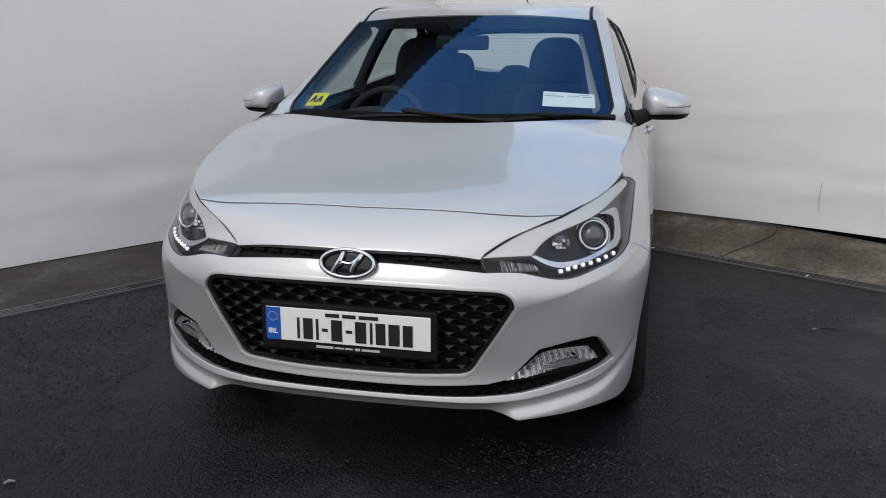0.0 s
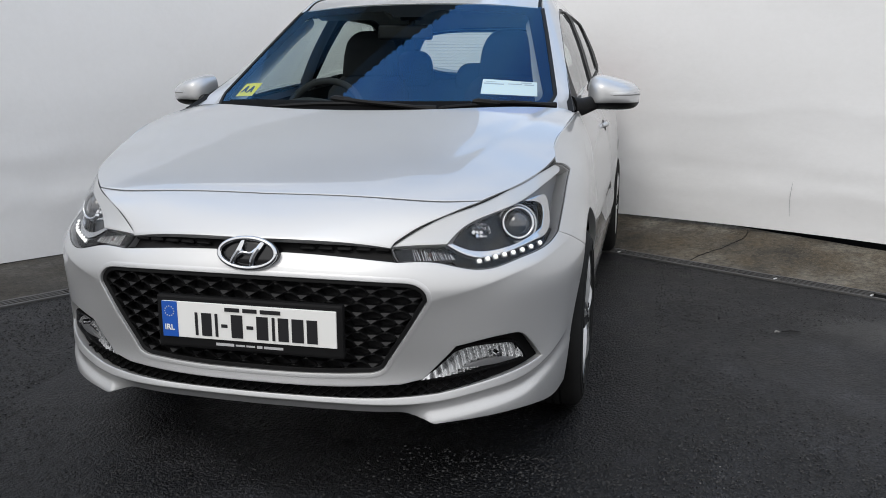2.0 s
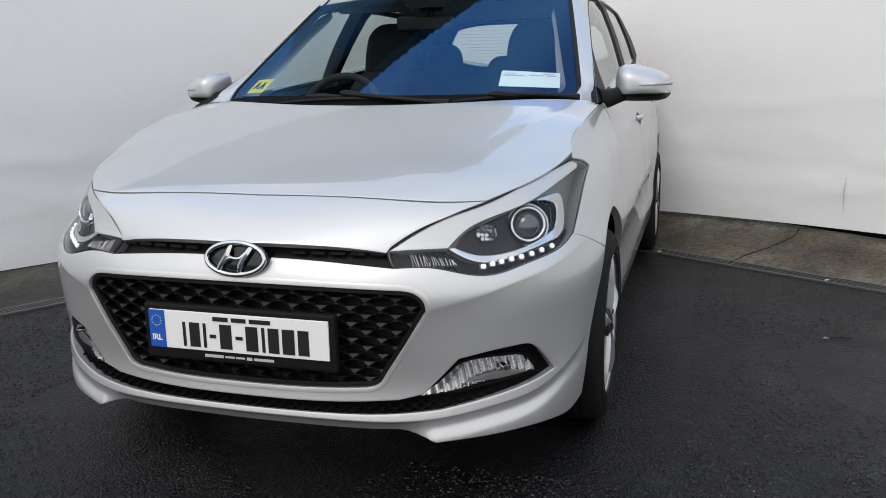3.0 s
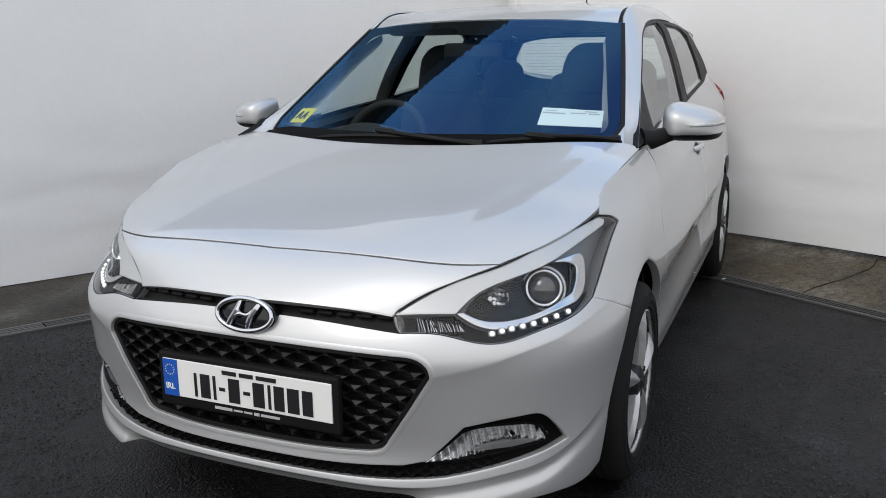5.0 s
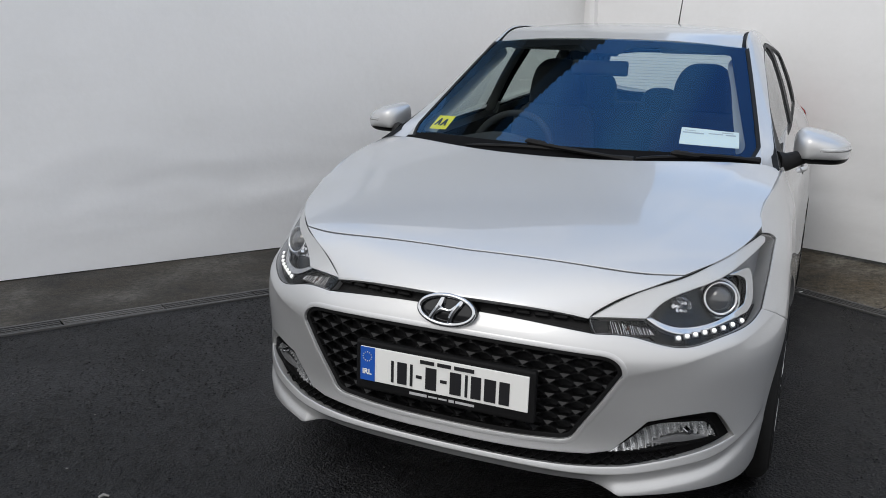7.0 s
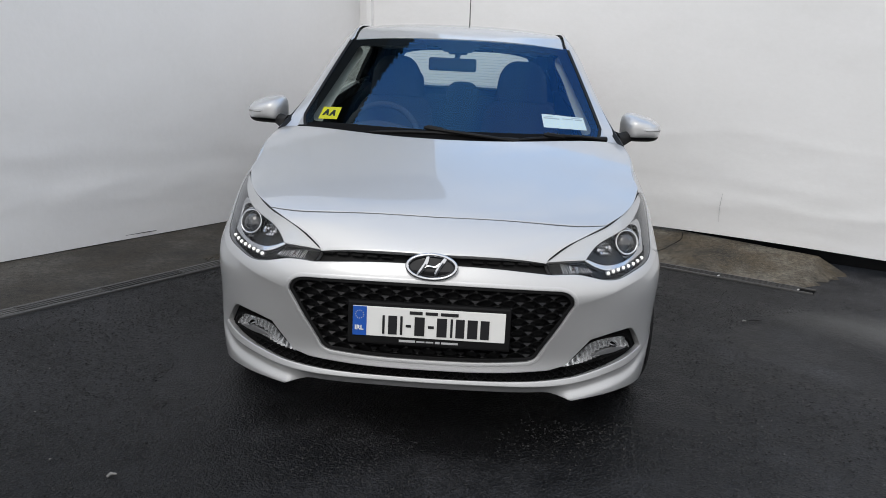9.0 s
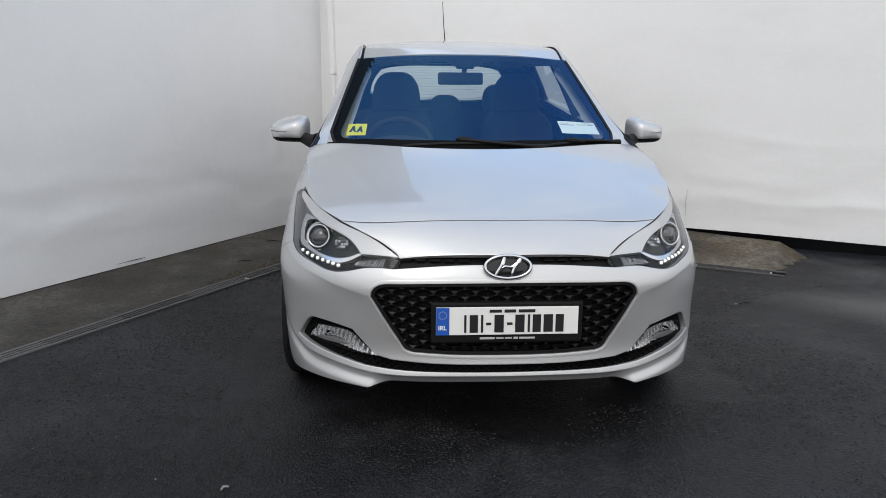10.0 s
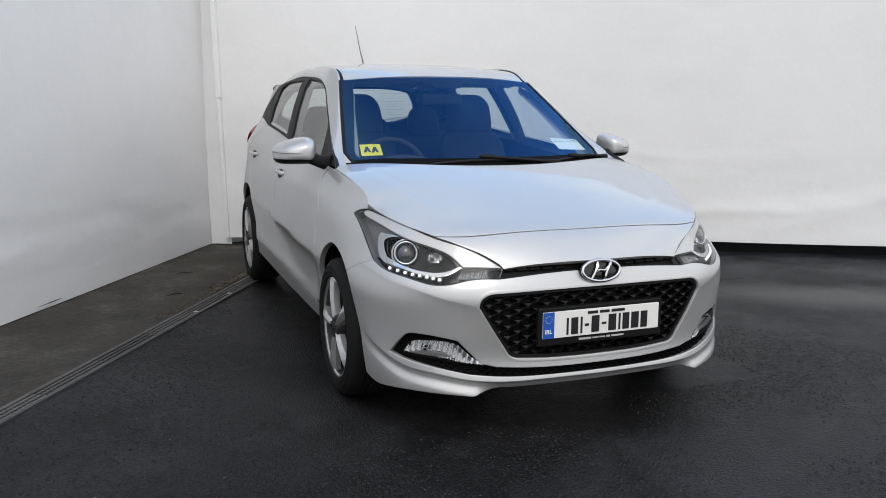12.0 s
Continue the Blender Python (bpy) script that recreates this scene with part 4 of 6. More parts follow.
        loft("pillar_trim", [trimrow, [tuple((Vector(a) + Vector(b)) / 2) for a, b in zip(trimrow, trimout)], trimout], LIGHTTRIM, car, "light grey inner pillar trim", 6, 60, side=sd)
        # black window frame with panes
        fr_top = [(1.114, 0.995), (1.246, 1.041), (1.40, 1.102), (1.58, 1.192), (1.75, 1.284), (1.90, 1.365), (2.04, 1.404), (2.3, 1.428), (2.6, 1.437), (2.95, 1.432), (3.2, 1.408), (3.36, 1.365)]
        frame_out = outline(fr_top, [(3.36, 1.365), (3.5, 1.26), (3.66, 1.142)], [(3.66, 1.142), (2.9, 1.108), (2.4, 1.073), (1.52, 1.012), (1.114, 0.995)], step=0.02)
        w1 = outline([(1.50, 1.024), (1.555, 1.11), (1.605, 1.188)], [(1.605, 1.188), (1.77, 1.281), (1.92, 1.362), (2.06, 1.397), (2.25, 1.415), (2.42, 1.422)], [(2.42, 1.422), (2.255, 1.08)], [(2.255, 1.08), (1.9, 1.052), (1.50, 1.024)], step=0.02)
        w2 = outline([(2.42, 1.09), (2.57, 1.418)], [(2.57, 1.418), (2.9, 1.414), (3.08, 1.398), (3.17, 1.37)], [(3.17, 1.37), (3.16, 1.25), (3.13, 1.135)], [(3.13, 1.135), (2.42, 1.09)], step=0.02)
        fr = panel("window_frame", house, frame_out, (w1, w2), 0.035, BLACK, car, "black window surround", depth=0.02, side=sd, flip=1)
        for w in (w1, w2):
            pane = panel("pane", house, grow(w, 0.004), (), 0.05, SIDEGLASS, fr, "rain-spotted side window", depth=0, offset=-0.008, side=sd)
            pane.visible_shadow = False
        pil = outline([(3.63, 1.13), (3.8, 1.13), (3.93, 1.10)], [(3.93, 1.10), (3.72, 1.39)], [(3.72, 1.39), (3.5, 1.41), (3.20, 1.41)], [(3.20, 1.41), (3.36, 1.368), (3.505, 1.262), (3.63, 1.13)], step=0.03)
        panel("rear_pillar", house, pil, (), 0.04, GLOSSBLACK, car, "gloss black rear pillar", depth=0.02, offset=-0.012, side=sd)
        panel("pillar_lining", house, grow(pil, 0.004), (), 0.06, CLOTH, car, "dark inner pillar trim", depth=0, offset=-0.035, side=sd)
        # inner door linings
        lining = outline([Y(1.25, 0.97), Y(2.3, 1.06), Y(3.3, 1.13)], [Y(3.3, 1.13), Y(3.3, 0.45)], [Y(3.3, 0.45), Y(1.25, 0.4)], [Y(1.25, 0.4), Y(1.25, 0.97)], step=0.05)
        panel("door_lining", shell, lining, (), 0.08, CLOTH, car, "dark door lining", depth=0, offset=-0.06, side=sd)

    # tailgate with its window
    back = spl([0.3, 0.8, 1.0, 1.1, 1.25, 1.42], [4.03, 4.03, 4.02, 3.97, 3.87, 3.74])

    def tail(x, z):
        return np.stack([x, back(z) - 0.22 * x ** 2, z + 0 * x], 1)
    gate = mirrored(half_line([(1e-4, 1.415), (0.35, 1.405), (0.56, 1.37)], [(0.56, 1.37), (0.645, 1.2), (0.69, 1.05), (0.67, 0.5)], [(0.67, 0.5), (1e-4, 0.45)], step=0.03))
    rw = mirrored(half_line([(1e-4, 1.395), (0.36, 1.385), (0.45, 1.365)], [(0.45, 1.365), (0.515, 1.27), (0.535, 1.19)], [(0.535, 1.19), (0.42, 1.145), (1e-4, 1.135)], step=0.03))
    tg = panel("tailgate", tail, gate, (rw,), 0.06, PAINT, car, "silver tailgate", depth=0.03, flip=-1)
    pn = panel("rear_pane", tail, grow(rw, 0.004), (), 0.08, GLASS, tg, "heated rear window", depth=0, offset=-0.01, flip=-1)
    pn.visible_shadow = False
    panel("tailgate_lining", tail, gate, (grow(rw, 0.006),), 0.08, CLOTH, tg, "dark tailgate lining", depth=0, offset=-0.04, flip=-1)
    bm = bmesh.new()
    for k in range(11):
        z = 1.155 + k * 0.021
        tube(bm, [tuple(tail(np.array([x]), np.array([z]))[0] + [0, -0.02, 0]) for x in np.linspace(-0.46, 0.46, 9)], 0.0006, 4)
    part("heater_wires", bm, TRIM, tg)
    # aerial
    bm = bmesh.new()
    tube(bm, [(0.02, 3.38, 1.472), (0.02, 3.43, 1.52)], [0.011, 0.006], 10)
    tube(bm, [(0.02, 3.43, 1.52), (0.015, 3.53, 1.66), (0.013, 3.643, 1.838)], [0.0045, 0.003, 0.0022], 8)
    lathe(bm, [(0, 0.004), (0.003, 0.002), (0.003, -0.006), (0, -0.008)], 8, pose(0.013, 3.643, 1.838))
    part("aerial", bm, BLACK, car, "thin black rod aerial", True)


cabin()


# ---- wheels ----
def wheels():
    def blade(bm, ang):
        """One broad spoke: a ridge that leans aside between a narrow and a wide facet."""
        c, s = math.cos(ang), math.sin(ang)
        prof = [(0.030, 0.014, 0.014, 0.0, 0.006), (0.07, 0.014, 0.020, 0.002, 0.011), (0.12, 0.015, 0.026, 0.004, 0.012), (0.17, 0.022, 0.040, 0.004, 0.010), (0.204, 0.031, 0.054, 0.002, 0.004)]
        rows = []
        for r, wl, wr, mid, h in prof:
            rows.append([bm.verts.new((x, r * c - o * s, r * s + o * c)) for o, x in ((-wl, h - 0.012), (mid - 0.0025, h), (mid + 0.0025, h), (wr, h - 0.017), (wr * 0.94, h - 0.04), (-wl * 0.94, h - 0.04))])
        for a, b in zip(rows, rows[1:]):
            for k in range(6):
                bm.faces.new((a[k], a[(k + 1) % 6], b[(k + 1) % 6], b[k]))
        bm.faces.new(rows[0])
        bm.faces.new(rows[-1][::-1])
    R = 0.308
    ax = Matrix.Rotation(radians(90), 4, "Y")       # lathe axis to +x
    tyre = bmesh.new()
    prof = [(0.221, 0.0), (0.226, 0.004), (0.2305, 0.0062), (0.232, 0.0084), (0.2335, 0.0072), (0.243, 0.009), (0.2485, 0.0094), (0.25, 0.0117), (0.2515, 0.0096), (0.265, 0.009), (0.2715, 0.0072), (0.273, 0.0087), (0.2745, 0.0062), (0.282, 0.003), (0.296, -0.006), (0.3045, -0.018), (R, -0.036)]
    for k in range(4):
        x = -0.056 - k * 0.027
        prof += [(R + 0.001, x), (R - 0.006, x - 0.002), (R - 0.006, x - 0.007), (R + 0.001, x - 0.009)]
    lathe(tyre, prof + [(R, -0.163), (0.296, -0.19), (0.25, -0.2), (0.221, -0.195)], 96, ax)
    tyre_me = bm_mesh("tyre", tyre, RUBBER, True, 50)
    rim = bmesh.new()
    lathe(rim, [(0.218, 0.003), (0.225, 0.0), (0.219, -0.004), (0.214, -0.010)], 72, ax)
    rim_me = bm_mesh("rim", rim, ALLOY, True, 50)
    disc = bmesh.new()
    lathe(disc, [(0.215, -0.008), (0.208, -0.05), (0.198, -0.085), (0, -0.075)], 48, ax)
    lathe(disc, [(0.06, -0.062), (0.128, -0.062), (0.128, -0.075)], 48, ax)
    disc_me = bm_mesh("brake_disc", disc, DARKMETAL, True, 40)
    sp = bmesh.new()
    blade(sp, 0.0)
    sp.transform(Matrix.Diagonal((1, 1.06, 1.06, 1)))
    sp_me = bm_mesh("spoke", sp, ALLOY)
    hub = bmesh.new()
    lathe(hub, [(0, 0.009), (0.022, 0.0085), (0.026, 0.006), (0.03, 0.007), (0.052, 0.001), (0.058, -0.02), (0.058, -0.06)], 40, ax)
    for k in range(4):
        b = radians(45 + 90 * k)
        lathe(hub, [(0.0, 0.004), (0.006, 0.004), (0.009, 0.010), (0.009, -0.01)], 12, Matrix.Translation((0, 0.04 * math.cos(b), 0.04 * math.sin(b))) @ ax)
    hub_me = bm_mesh("hub", hub, DARKMETAL, True, 40)
    for sd in (1, -1):
        for y, turn in ((WHEEL_Y, 12 if sd > 0 else 32), (WHEEL_Y + AXLE, 51)):
            w = attach("wheel", hub_me, car, "alloy wheel with five broad machined spokes")
            w.matrix_local = Matrix.Translation((sd * 0.866, y, R)) @ (Matrix.Rotation(math.pi, 4, "Z") if sd < 0 else Matrix()) @ Matrix.Rotation(radians(turn), 4, "X")
            attach("tyre", tyre_me, w, "black rubber tyre")
            attach("rim", rim_me, w)
            attach("brake_disc", disc_me, w)
            for k in range(5):
                o = attach("spoke", sp_me, w)
                o.matrix_local = Matrix.Rotation(radians(72 * k), 4, "X")
            # dark arch liner
            bm = bmesh.new()
            ring = [(y + 0.365 * math.cos(radians(b)), WHEEL_Z + 0.01 + 0.365 * math.sin(radians(b))) for b in range(-20, 201, 10)]
            a = [bm.verts.new((sd * 0.845, p, q)) for p, q in ring]
            c = [bm.verts.new((sd * 0.56, p, q)) for p, q in ring]
            for i in range(len(a) - 1):
                bm.faces.new((a[i], a[i + 1], c[i + 1], c[i]))
            bm.faces.new(c)
            part("arch_liner", bm, BLACK, car, "black wheel arch liner")


wheels()


# ---- nose: grille, plate, badge, lamps ----
def honeycomb(name, outer, cw, ch, depth, offset, mat, label):
    """Scooped cells between diagonal ribs, laid on the bumper's surface."""
    co, faces = [], []
    lo, hi = outer.min(0), outer.max(0)
    big = grow(outer, 0.6 * cw)
    cell = [(-0.88, -0.05), (-0.62, 0.31), (-0.22, 0.71), (0.22, 0.71), (0.62, 0.31), (0.88, -0.05), (0.38, -0.56), (-0.38, -0.56)]
    front = [0.004, 0.003, 0.004, 0.004, 0.003, 0.004, 0.008, 0.008]
    deep = [0.0, 0.002, 0.004, 0.004, 0.002, 0.0, -0.012, -0.012]
    dia = [(-1, 0), (0, 1), (1, 0), (0, -1)]
    rows = int((hi[1] - lo[1]) / (ch / 2)) + 6
    cols = int((hi[0] - lo[0]) / cw) + 4
    for j in range(rows):
        for i in range(-cols // 2 - 1, cols // 2 + 2):
            c = np.array([(i + 0.5 * (j % 2)) * cw, hi[1] + ch - j * ch / 2])
            if not inside(c[None], big)[0] or not lo[1] - 0.4 * ch < c[1] < hi[1] + 0.4 * ch:
                continue
            b = len(co)
            uv = [(c[0] + x * cw / 2, c[1] + z * ch / 2) for x, z in dia + cell + cell]
            p = shell(np.array([q[0] for q in uv]), np.array([q[1] for q in uv]))
            p[:, 1] += np.array([0.0, 0.006, 0.0, -0.001] + front + [0.010 + depth + q for q in deep]) - offset
            co += list(p)
            L, T, Rr, B = b, b + 1, b + 2, b + 3
            h = [b + 4 + k for k in range(8)]
            g = [b + 12 + k for k in range(8)]
            faces += [(L, h[0], h[1]), (L, h[1], h[2], T), (T, h[2], h[3]), (T, h[3], h[4], Rr), (Rr, h[4], h[5]), (Rr, h[5], h[6], B), (B, h[6], h[7]), (B, h[7], h[0], L)]
            faces += [(h[k], g[k], g[(k + 1) % 8], h[(k + 1) % 8]) for k in range(8)]
            faces += [tuple(g)]
    me = mesh_from(name, co, [f[::-1] for f in faces], mat, smooth=False)
    return attach(name, me, car, label)


def flat(name, x0, x1, z0, z1, y, thick, mat, parent, r=0.004, label=""):
    bm = bmesh.new()
    box(bm, (x1 - x0, thick, z1 - z0), pose((x0 + x1) / 2, y, (z0 + z1) / 2), min(r, thick * 0.45), 2)
    return part(name, bm, mat, parent, label)


def lettering(name, words, size, m, mat, parent, label):
    """Flat letters in the built-in font, as a mesh."""
    font = bpy.data.curves.new(name, "FONT")
    font.body, font.size, font.extrude, font.offset = words, size, 0.0004, 0.0006
    tmp = new(name, font)
    me = bpy.data.meshes.new_from_object(tmp.evaluated_get(bpy.context.evaluated_depsgraph_get()))
    bpy.data.objects.remove(tmp)
    bpy.data.curves.remove(font)
    me.transform(m)
    me.materials.clear()
    me.materials.append(mat)
    return attach(name, me, parent, label)


def nose():
    honeycomb("grille", GRILLE, 0.076, 0.043, 0.03, -0.013, GRILLE_BLACK, "black honeycomb grille")
    bezel = grow(GRILLE, 0.011)
    panel("grille_bezel", shell, bezel, (grow(GRILLE, -0.002),), 0.02, PAINT, car, "silver grille edge", depth=0.02, offset=0.0025, soft=0.002)
    panel("grille_frame", shell, grow(GRILLE, 0.003), (grow(GRILLE, -0.013),), 0.02, BLACK, car, "black grille frame", depth=0.015, offset=-0.010, soft=0.002)
    honeycomb("lower_grille", mirrored(half_line([X(1e-4, 0.295), X(0.25, 0.298), X(0.46, 0.308), X(0.62, 0.322)], [X(0.62, 0.322), X(0.60, 0.294)], [X(0.60, 0.294), X(0.5, 0.274), X(0.25, 0.265), X(1e-4, 0.262)])), 0.034, 0.022, 0.012, -0.022, GRILLE_BLACK, "black lower grille")
    panel("lower_backing", shell, grow(SLOT, 0.012), (), 0.03, MATTE, car, "black bumper insert", depth=0, offset=-0.055)
    strip = mirrored(half_line([X(1e-4, 0.715), X(0.25, 0.708), X(0.41, 0.695)], [X(0.41, 0.695), X(0.43, 0.635)], [X(0.43, 0.635), X(0.25, 0.645), X(1e-4, 0.65)]))
    st = panel("upper_grille", shell, strip, (), 0.03, BLACK, car, "thin black upper grille", depth=0, offset=-0.028)
    for k in range(-7, 8):
        x = k * 0.052
        if abs(x) > 0.11:
            bm = bmesh.new()
            p = shell(np.array([X(abs(x), 0.672)[0] * (1 if x > 0 else -1)]), np.array([0.672]))[0]
            box(bm, (0.042, 0.012, 0.011), Matrix.Translation(p + np.array([0, 0.019, 0.001])) @ Matrix.Rotation(x * 0.4, 4, "Z"), 0.004, 1)
            part("slot", bm, GRILLE_BLACK, st)
    lips = mirrored(half_line([X(1e-4, 0.673), X(0.25, 0.667), X(0.414, 0.652)], [X(0.414, 0.652), X(0.42, 0.644)], [X(0.42, 0.644), X(0.25, 0.657), X(1e-4, 0.663)]))
    panel("upper_grille_lip", shell, lips, (), 0.02, BLACK, car, depth=0.02, offset=-0.013)

    # number plate in its holder; letters and figures are bars
    holder = flat("plate_holder", -0.278, 0.278, 0.381, 0.534, 0.038, 0.022, BLACK, car, 0.008, "black number plate holder")
    pl = flat("number_plate", -0.26, 0.26, 0.413, 0.517, 0.0255, 0.006, WHITE, holder, 0.002, "white number plate with blue band and dark bars")
    flat("band", -0.2595, -0.212, 0.4135, 0.5165, 0.0220, 0.003, BLUE, holder, 0.001, "blue band")
    y = 0.0215
    for x0, x1, z0, z1 in [(-0.158, -0.150, 0, 1), (-0.138, -0.108, 0, 1), (-0.097, -0.089, 0, 1), (-0.078, -0.060, 0.42, 0.56), (-0.048, -0.014, 0, 1), (-0.002, 0.018, 0.42, 0.56), (0.028, 0.062, 0, 1), (0.074, 0.082, 0, 1), (0.092, 0.122, 0, 1), (0.132, 0.166, 0, 1), (0.176, 0.206, 0, 1)]:
        bm = bmesh.new()
        box(bm, (x1 - x0, 0.002, (z1 - z0) * 0.066), pose((x0 + x1) / 2, y, 0.4225 + (z0 + z1) / 2 * 0.066))
        part("bar", bm, INK, pl, "dark bar")
    for x0, x1 in ((-0.066, -0.022), (-0.012, 0.03), (0.04, 0.1)):
        bm = bmesh.new()
        box(bm, (x1 - x0, 0.002, 0.011), pose((x0 + x1) / 2, y, 0.5025))
        part("bar", bm, INK, pl)
    lettering("letters", "IRL", 0.0225, pose(-0.2525, 0.0198, 0.434, 90, 0, 0), WHITE, pl, "white country letters")
    bm = bmesh.new()
    for k in range(12):
        b = radians(30 * k)
        box(bm, (0.003, 0.001, 0.003), pose(-0.236 + 0.014 * math.cos(b), 0.0202, 0.488 + 0.014 * math.sin(b)))
    tagged(part("ring_of_dots", bm, BARGREY, pl), kind="stuff")
    for x0, x1, h in ((-0.1, -0.045, 0.008), (-0.04, -0.012, 0.005), (-0.008, 0.018, 0.005), (0.024, 0.04, 0.008), (0.045, 0.102, 0.007)):
        bm = bmesh.new()
        box(bm, (x1 - x0, 0.001, h), pose((x0 + x1) / 2, 0.0265, 0.399))
        part("bar", bm, BARGREY, holder)

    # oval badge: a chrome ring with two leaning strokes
    tilt = pose(0, 0.052, 0.659, 90 - 14, 0, 0)
    bm = bmesh.new()
    ring = [(0.083 * math.cos(b), 0.041 * math.sin(b), 0.008) for b in np.linspace(0, 2 * math.pi, 61)]
    tube(bm, ring, 0.0068, 10, False)
    bm.transform(tilt)
    badge = part("badge", bm, CHROME, car, "oval chrome badge on a black base", True)
    bm = bmesh.new()
    lathe(bm, [(0, 0.002), (0.92, 0.0015), (1.04, -0.002), (1.06, -0.03)], 56, Matrix.Diagonal((0.086, 0.044, 1, 1)))
    bm.transform(tilt)
    part("badge_base", bm, GLOSSBLACK, badge, "", True)
    bm = bmesh.new()
    for sg in (-1, 1):
        tube(bm, curve([(sg * 0.031 - 0.018, -0.036, 0.006), (sg * 0.027 - 0.007, -0.012, 0.010), (sg * 0.027 + 0.007, 0.012, 0.010), (sg * 0.031 + 0.018, 0.036, 0.006)], 10), [0.0055, 0.0075, 0.0085, 0.0088, 0.0088, 0.0088, 0.0088, 0.0085, 0.0075, 0.0055], 8)
    tube(bm, curve([(-0.030, -0.010, 0.008), (-0.012, 0.001, 0.011), (0.012, -0.001, 0.011), (0.030, 0.010, 0.008)], 9), [0.009, 0.0085, 0.007, 0.006, 0.0055, 0.006, 0.007, 0.0085, 0.009], 8)
    bm.transform(tilt)
    part("stroke", bm, CHROME, badge, "", True)


def on_shell(a, z, off=0.0):
    e = 1e-4
    A_, Z_ = np.array([a]), np.array([z])
    p = shell(A_, Z_)[0]
    n = np.cross(shell(A_ + e, Z_)[0] - shell(A_ - e, Z_)[0], shell(A_, Z_ + e)[0] - shell(A_, Z_ - e)[0])
    n /= np.linalg.norm(n)
    return Vector(p + n * off), Vector(n)


def headlamp(sd):
    lamp = panel("headlamp", shell, grow(LAMP, -0.0025), (), 0.02, LENS, car, "headlamp with projector, chrome trim and row of lit diodes", depth=0.0, offset=-0.001, side=sd)
    lamp.visible_shadow = False
    well = outline([(0.56, 0.692), (0.61, 0.674), (0.68, 0.668), (0.793, 0.684), (0.872, 0.705)], [(0.872, 0.705), (0.88, 0.73), (0.874, 0.772)], [(0.874, 0.772), (0.83, 0.792), (0.75, 0.778), (0.653, 0.752), (0.59, 0.727), (0.56, 0.692)], step=0.01)
    panel("housing", shell, grow(LAMP, 0.004), (well,), 0.025, LAMPGREY, lamp, "grey lamp housing", depth=0, offset=-0.050, side=sd)
    panel("seal", shell, grow(LAMP, -0.0003), (grow(LAMP, -0.0025),), 0.02, BLACK, lamp, "", depth=0.004, offset=-0.003, side=sd)
    panel("side_wall", shell, grow(LAMP, -0.001), (grow(LAMP, -0.0045),), 0.02, LAMPGREY, lamp, "grey inner wall", depth=0.055, offset=-0.008, side=sd)
    brow = outline([(0.395, 0.686), (0.45, 0.689), (0.543, 0.690)], [(0.543, 0.690), (0.588, 0.729), (0.653, 0.754), (0.769, 0.783), (0.862, 0.816), (0.955, 0.842)],
                   [(0.955, 0.842), (0.958, 0.852)], [(0.958, 0.852), (0.929, 0.861), (0.83, 0.8425), (0.736, 0.8165), (0.638, 0.7845), (0.55, 0.761), (0.47, 0.7285), (0.395, 0.686)], step=0.01)
    panel("brow", shell, brow, (), 0.02, SATIN, lamp, "satin silver bar", depth=0.02, offset=-0.008, side=sd)
    outer = outline([(0.546, 0.693), (0.595, 0.670), (0.662, 0.657), (0.771, 0.672), (0.881, 0.687)], [(0.881, 0.687), (0.908, 0.705), (0.911, 0.735), (0.900, 0.775)], [(0.900, 0.775), (0.888, 0.790), (0.853, 0.793)],
                    [(0.853, 0.793), (0.80, 0.786), (0.83, 0.782), (0.862, 0.772)], [(0.862, 0.772), (0.874, 0.76), (0.876, 0.73), (0.868, 0.708)], [(0.868, 0.708), (0.793, 0.687), (0.679, 0.672), (0.612, 0.677), (0.562, 0.694)], [(0.562, 0.694), (0.546, 0.693)], step=0.008)
    panel("chrome_trim", shell, outer, (), 0.012, CHROME, lamp, "bright chrome trim", depth=0.02, offset=-0.022, side=sd)
    black = outline([(0.55, 0.684), (0.565, 0.652), (0.60, 0.632), (0.66, 0.624), (0.72, 0.634), (0.80, 0.646), (0.885, 0.668), (0.925, 0.70)], [(0.925, 0.70), (0.905, 0.698), (0.878, 0.683), (0.771, 0.669), (0.662, 0.653), (0.59, 0.664), (0.55, 0.684)], step=0.01)
    panel("diode_strip", shell, black, (), 0.02, FRIT, lamp, "", depth=0.015, offset=-0.024, side=sd)
    for a, z in ((0.642, 0.648), (0.667, 0.652), (0.692, 0.655), (0.721, 0.658), (0.751, 0.660), (0.784, 0.663), (0.818, 0.667), (0.856, 0.671)):
        p, n = on_shell(a, z, -0.018)
        bm = bmesh.new()
        q = n.to_track_quat("Z", "Y").to_matrix().to_4x4()
        lathe(bm, [(0, 0.005), (0.003, 0.0045), (0.0055, 0.002), (0.0066, -0.002), (0.0066, -0.005)], 14, Matrix.Translation(p) @ q)
        if sd < 0:
            bm.transform(Matrix.Diagonal((-1, 1, 1, 1)))
        part("diode", bm, LED, lamp, "lit white diode", True)
        bm = bmesh.new()
        box(bm, (0.0190, 0.0160, 0.004), Matrix.Translation(p - n * 0.0045) @ q, 0.0015, 1)
        if sd < 0:
            bm.transform(Matrix.Diagonal((-1, 1, 1, 1)))
        part("diode_tray", bm, LAMPGREY, lamp)
    panel("lamp_well", shell, well, (), 0.02, BLACKGREY, lamp, "dark lamp well", depth=0.0, offset=-0.059, side=sd)
    # projector
    p, n = on_shell(0.776, 0.732, -0.031)
    n = (n + Vector((-0.25, -0.7, -0.05))).normalized()
    m = Matrix.Translation(p) @ n.to_track_quat("Z", "Y").to_matrix().to_4x4()
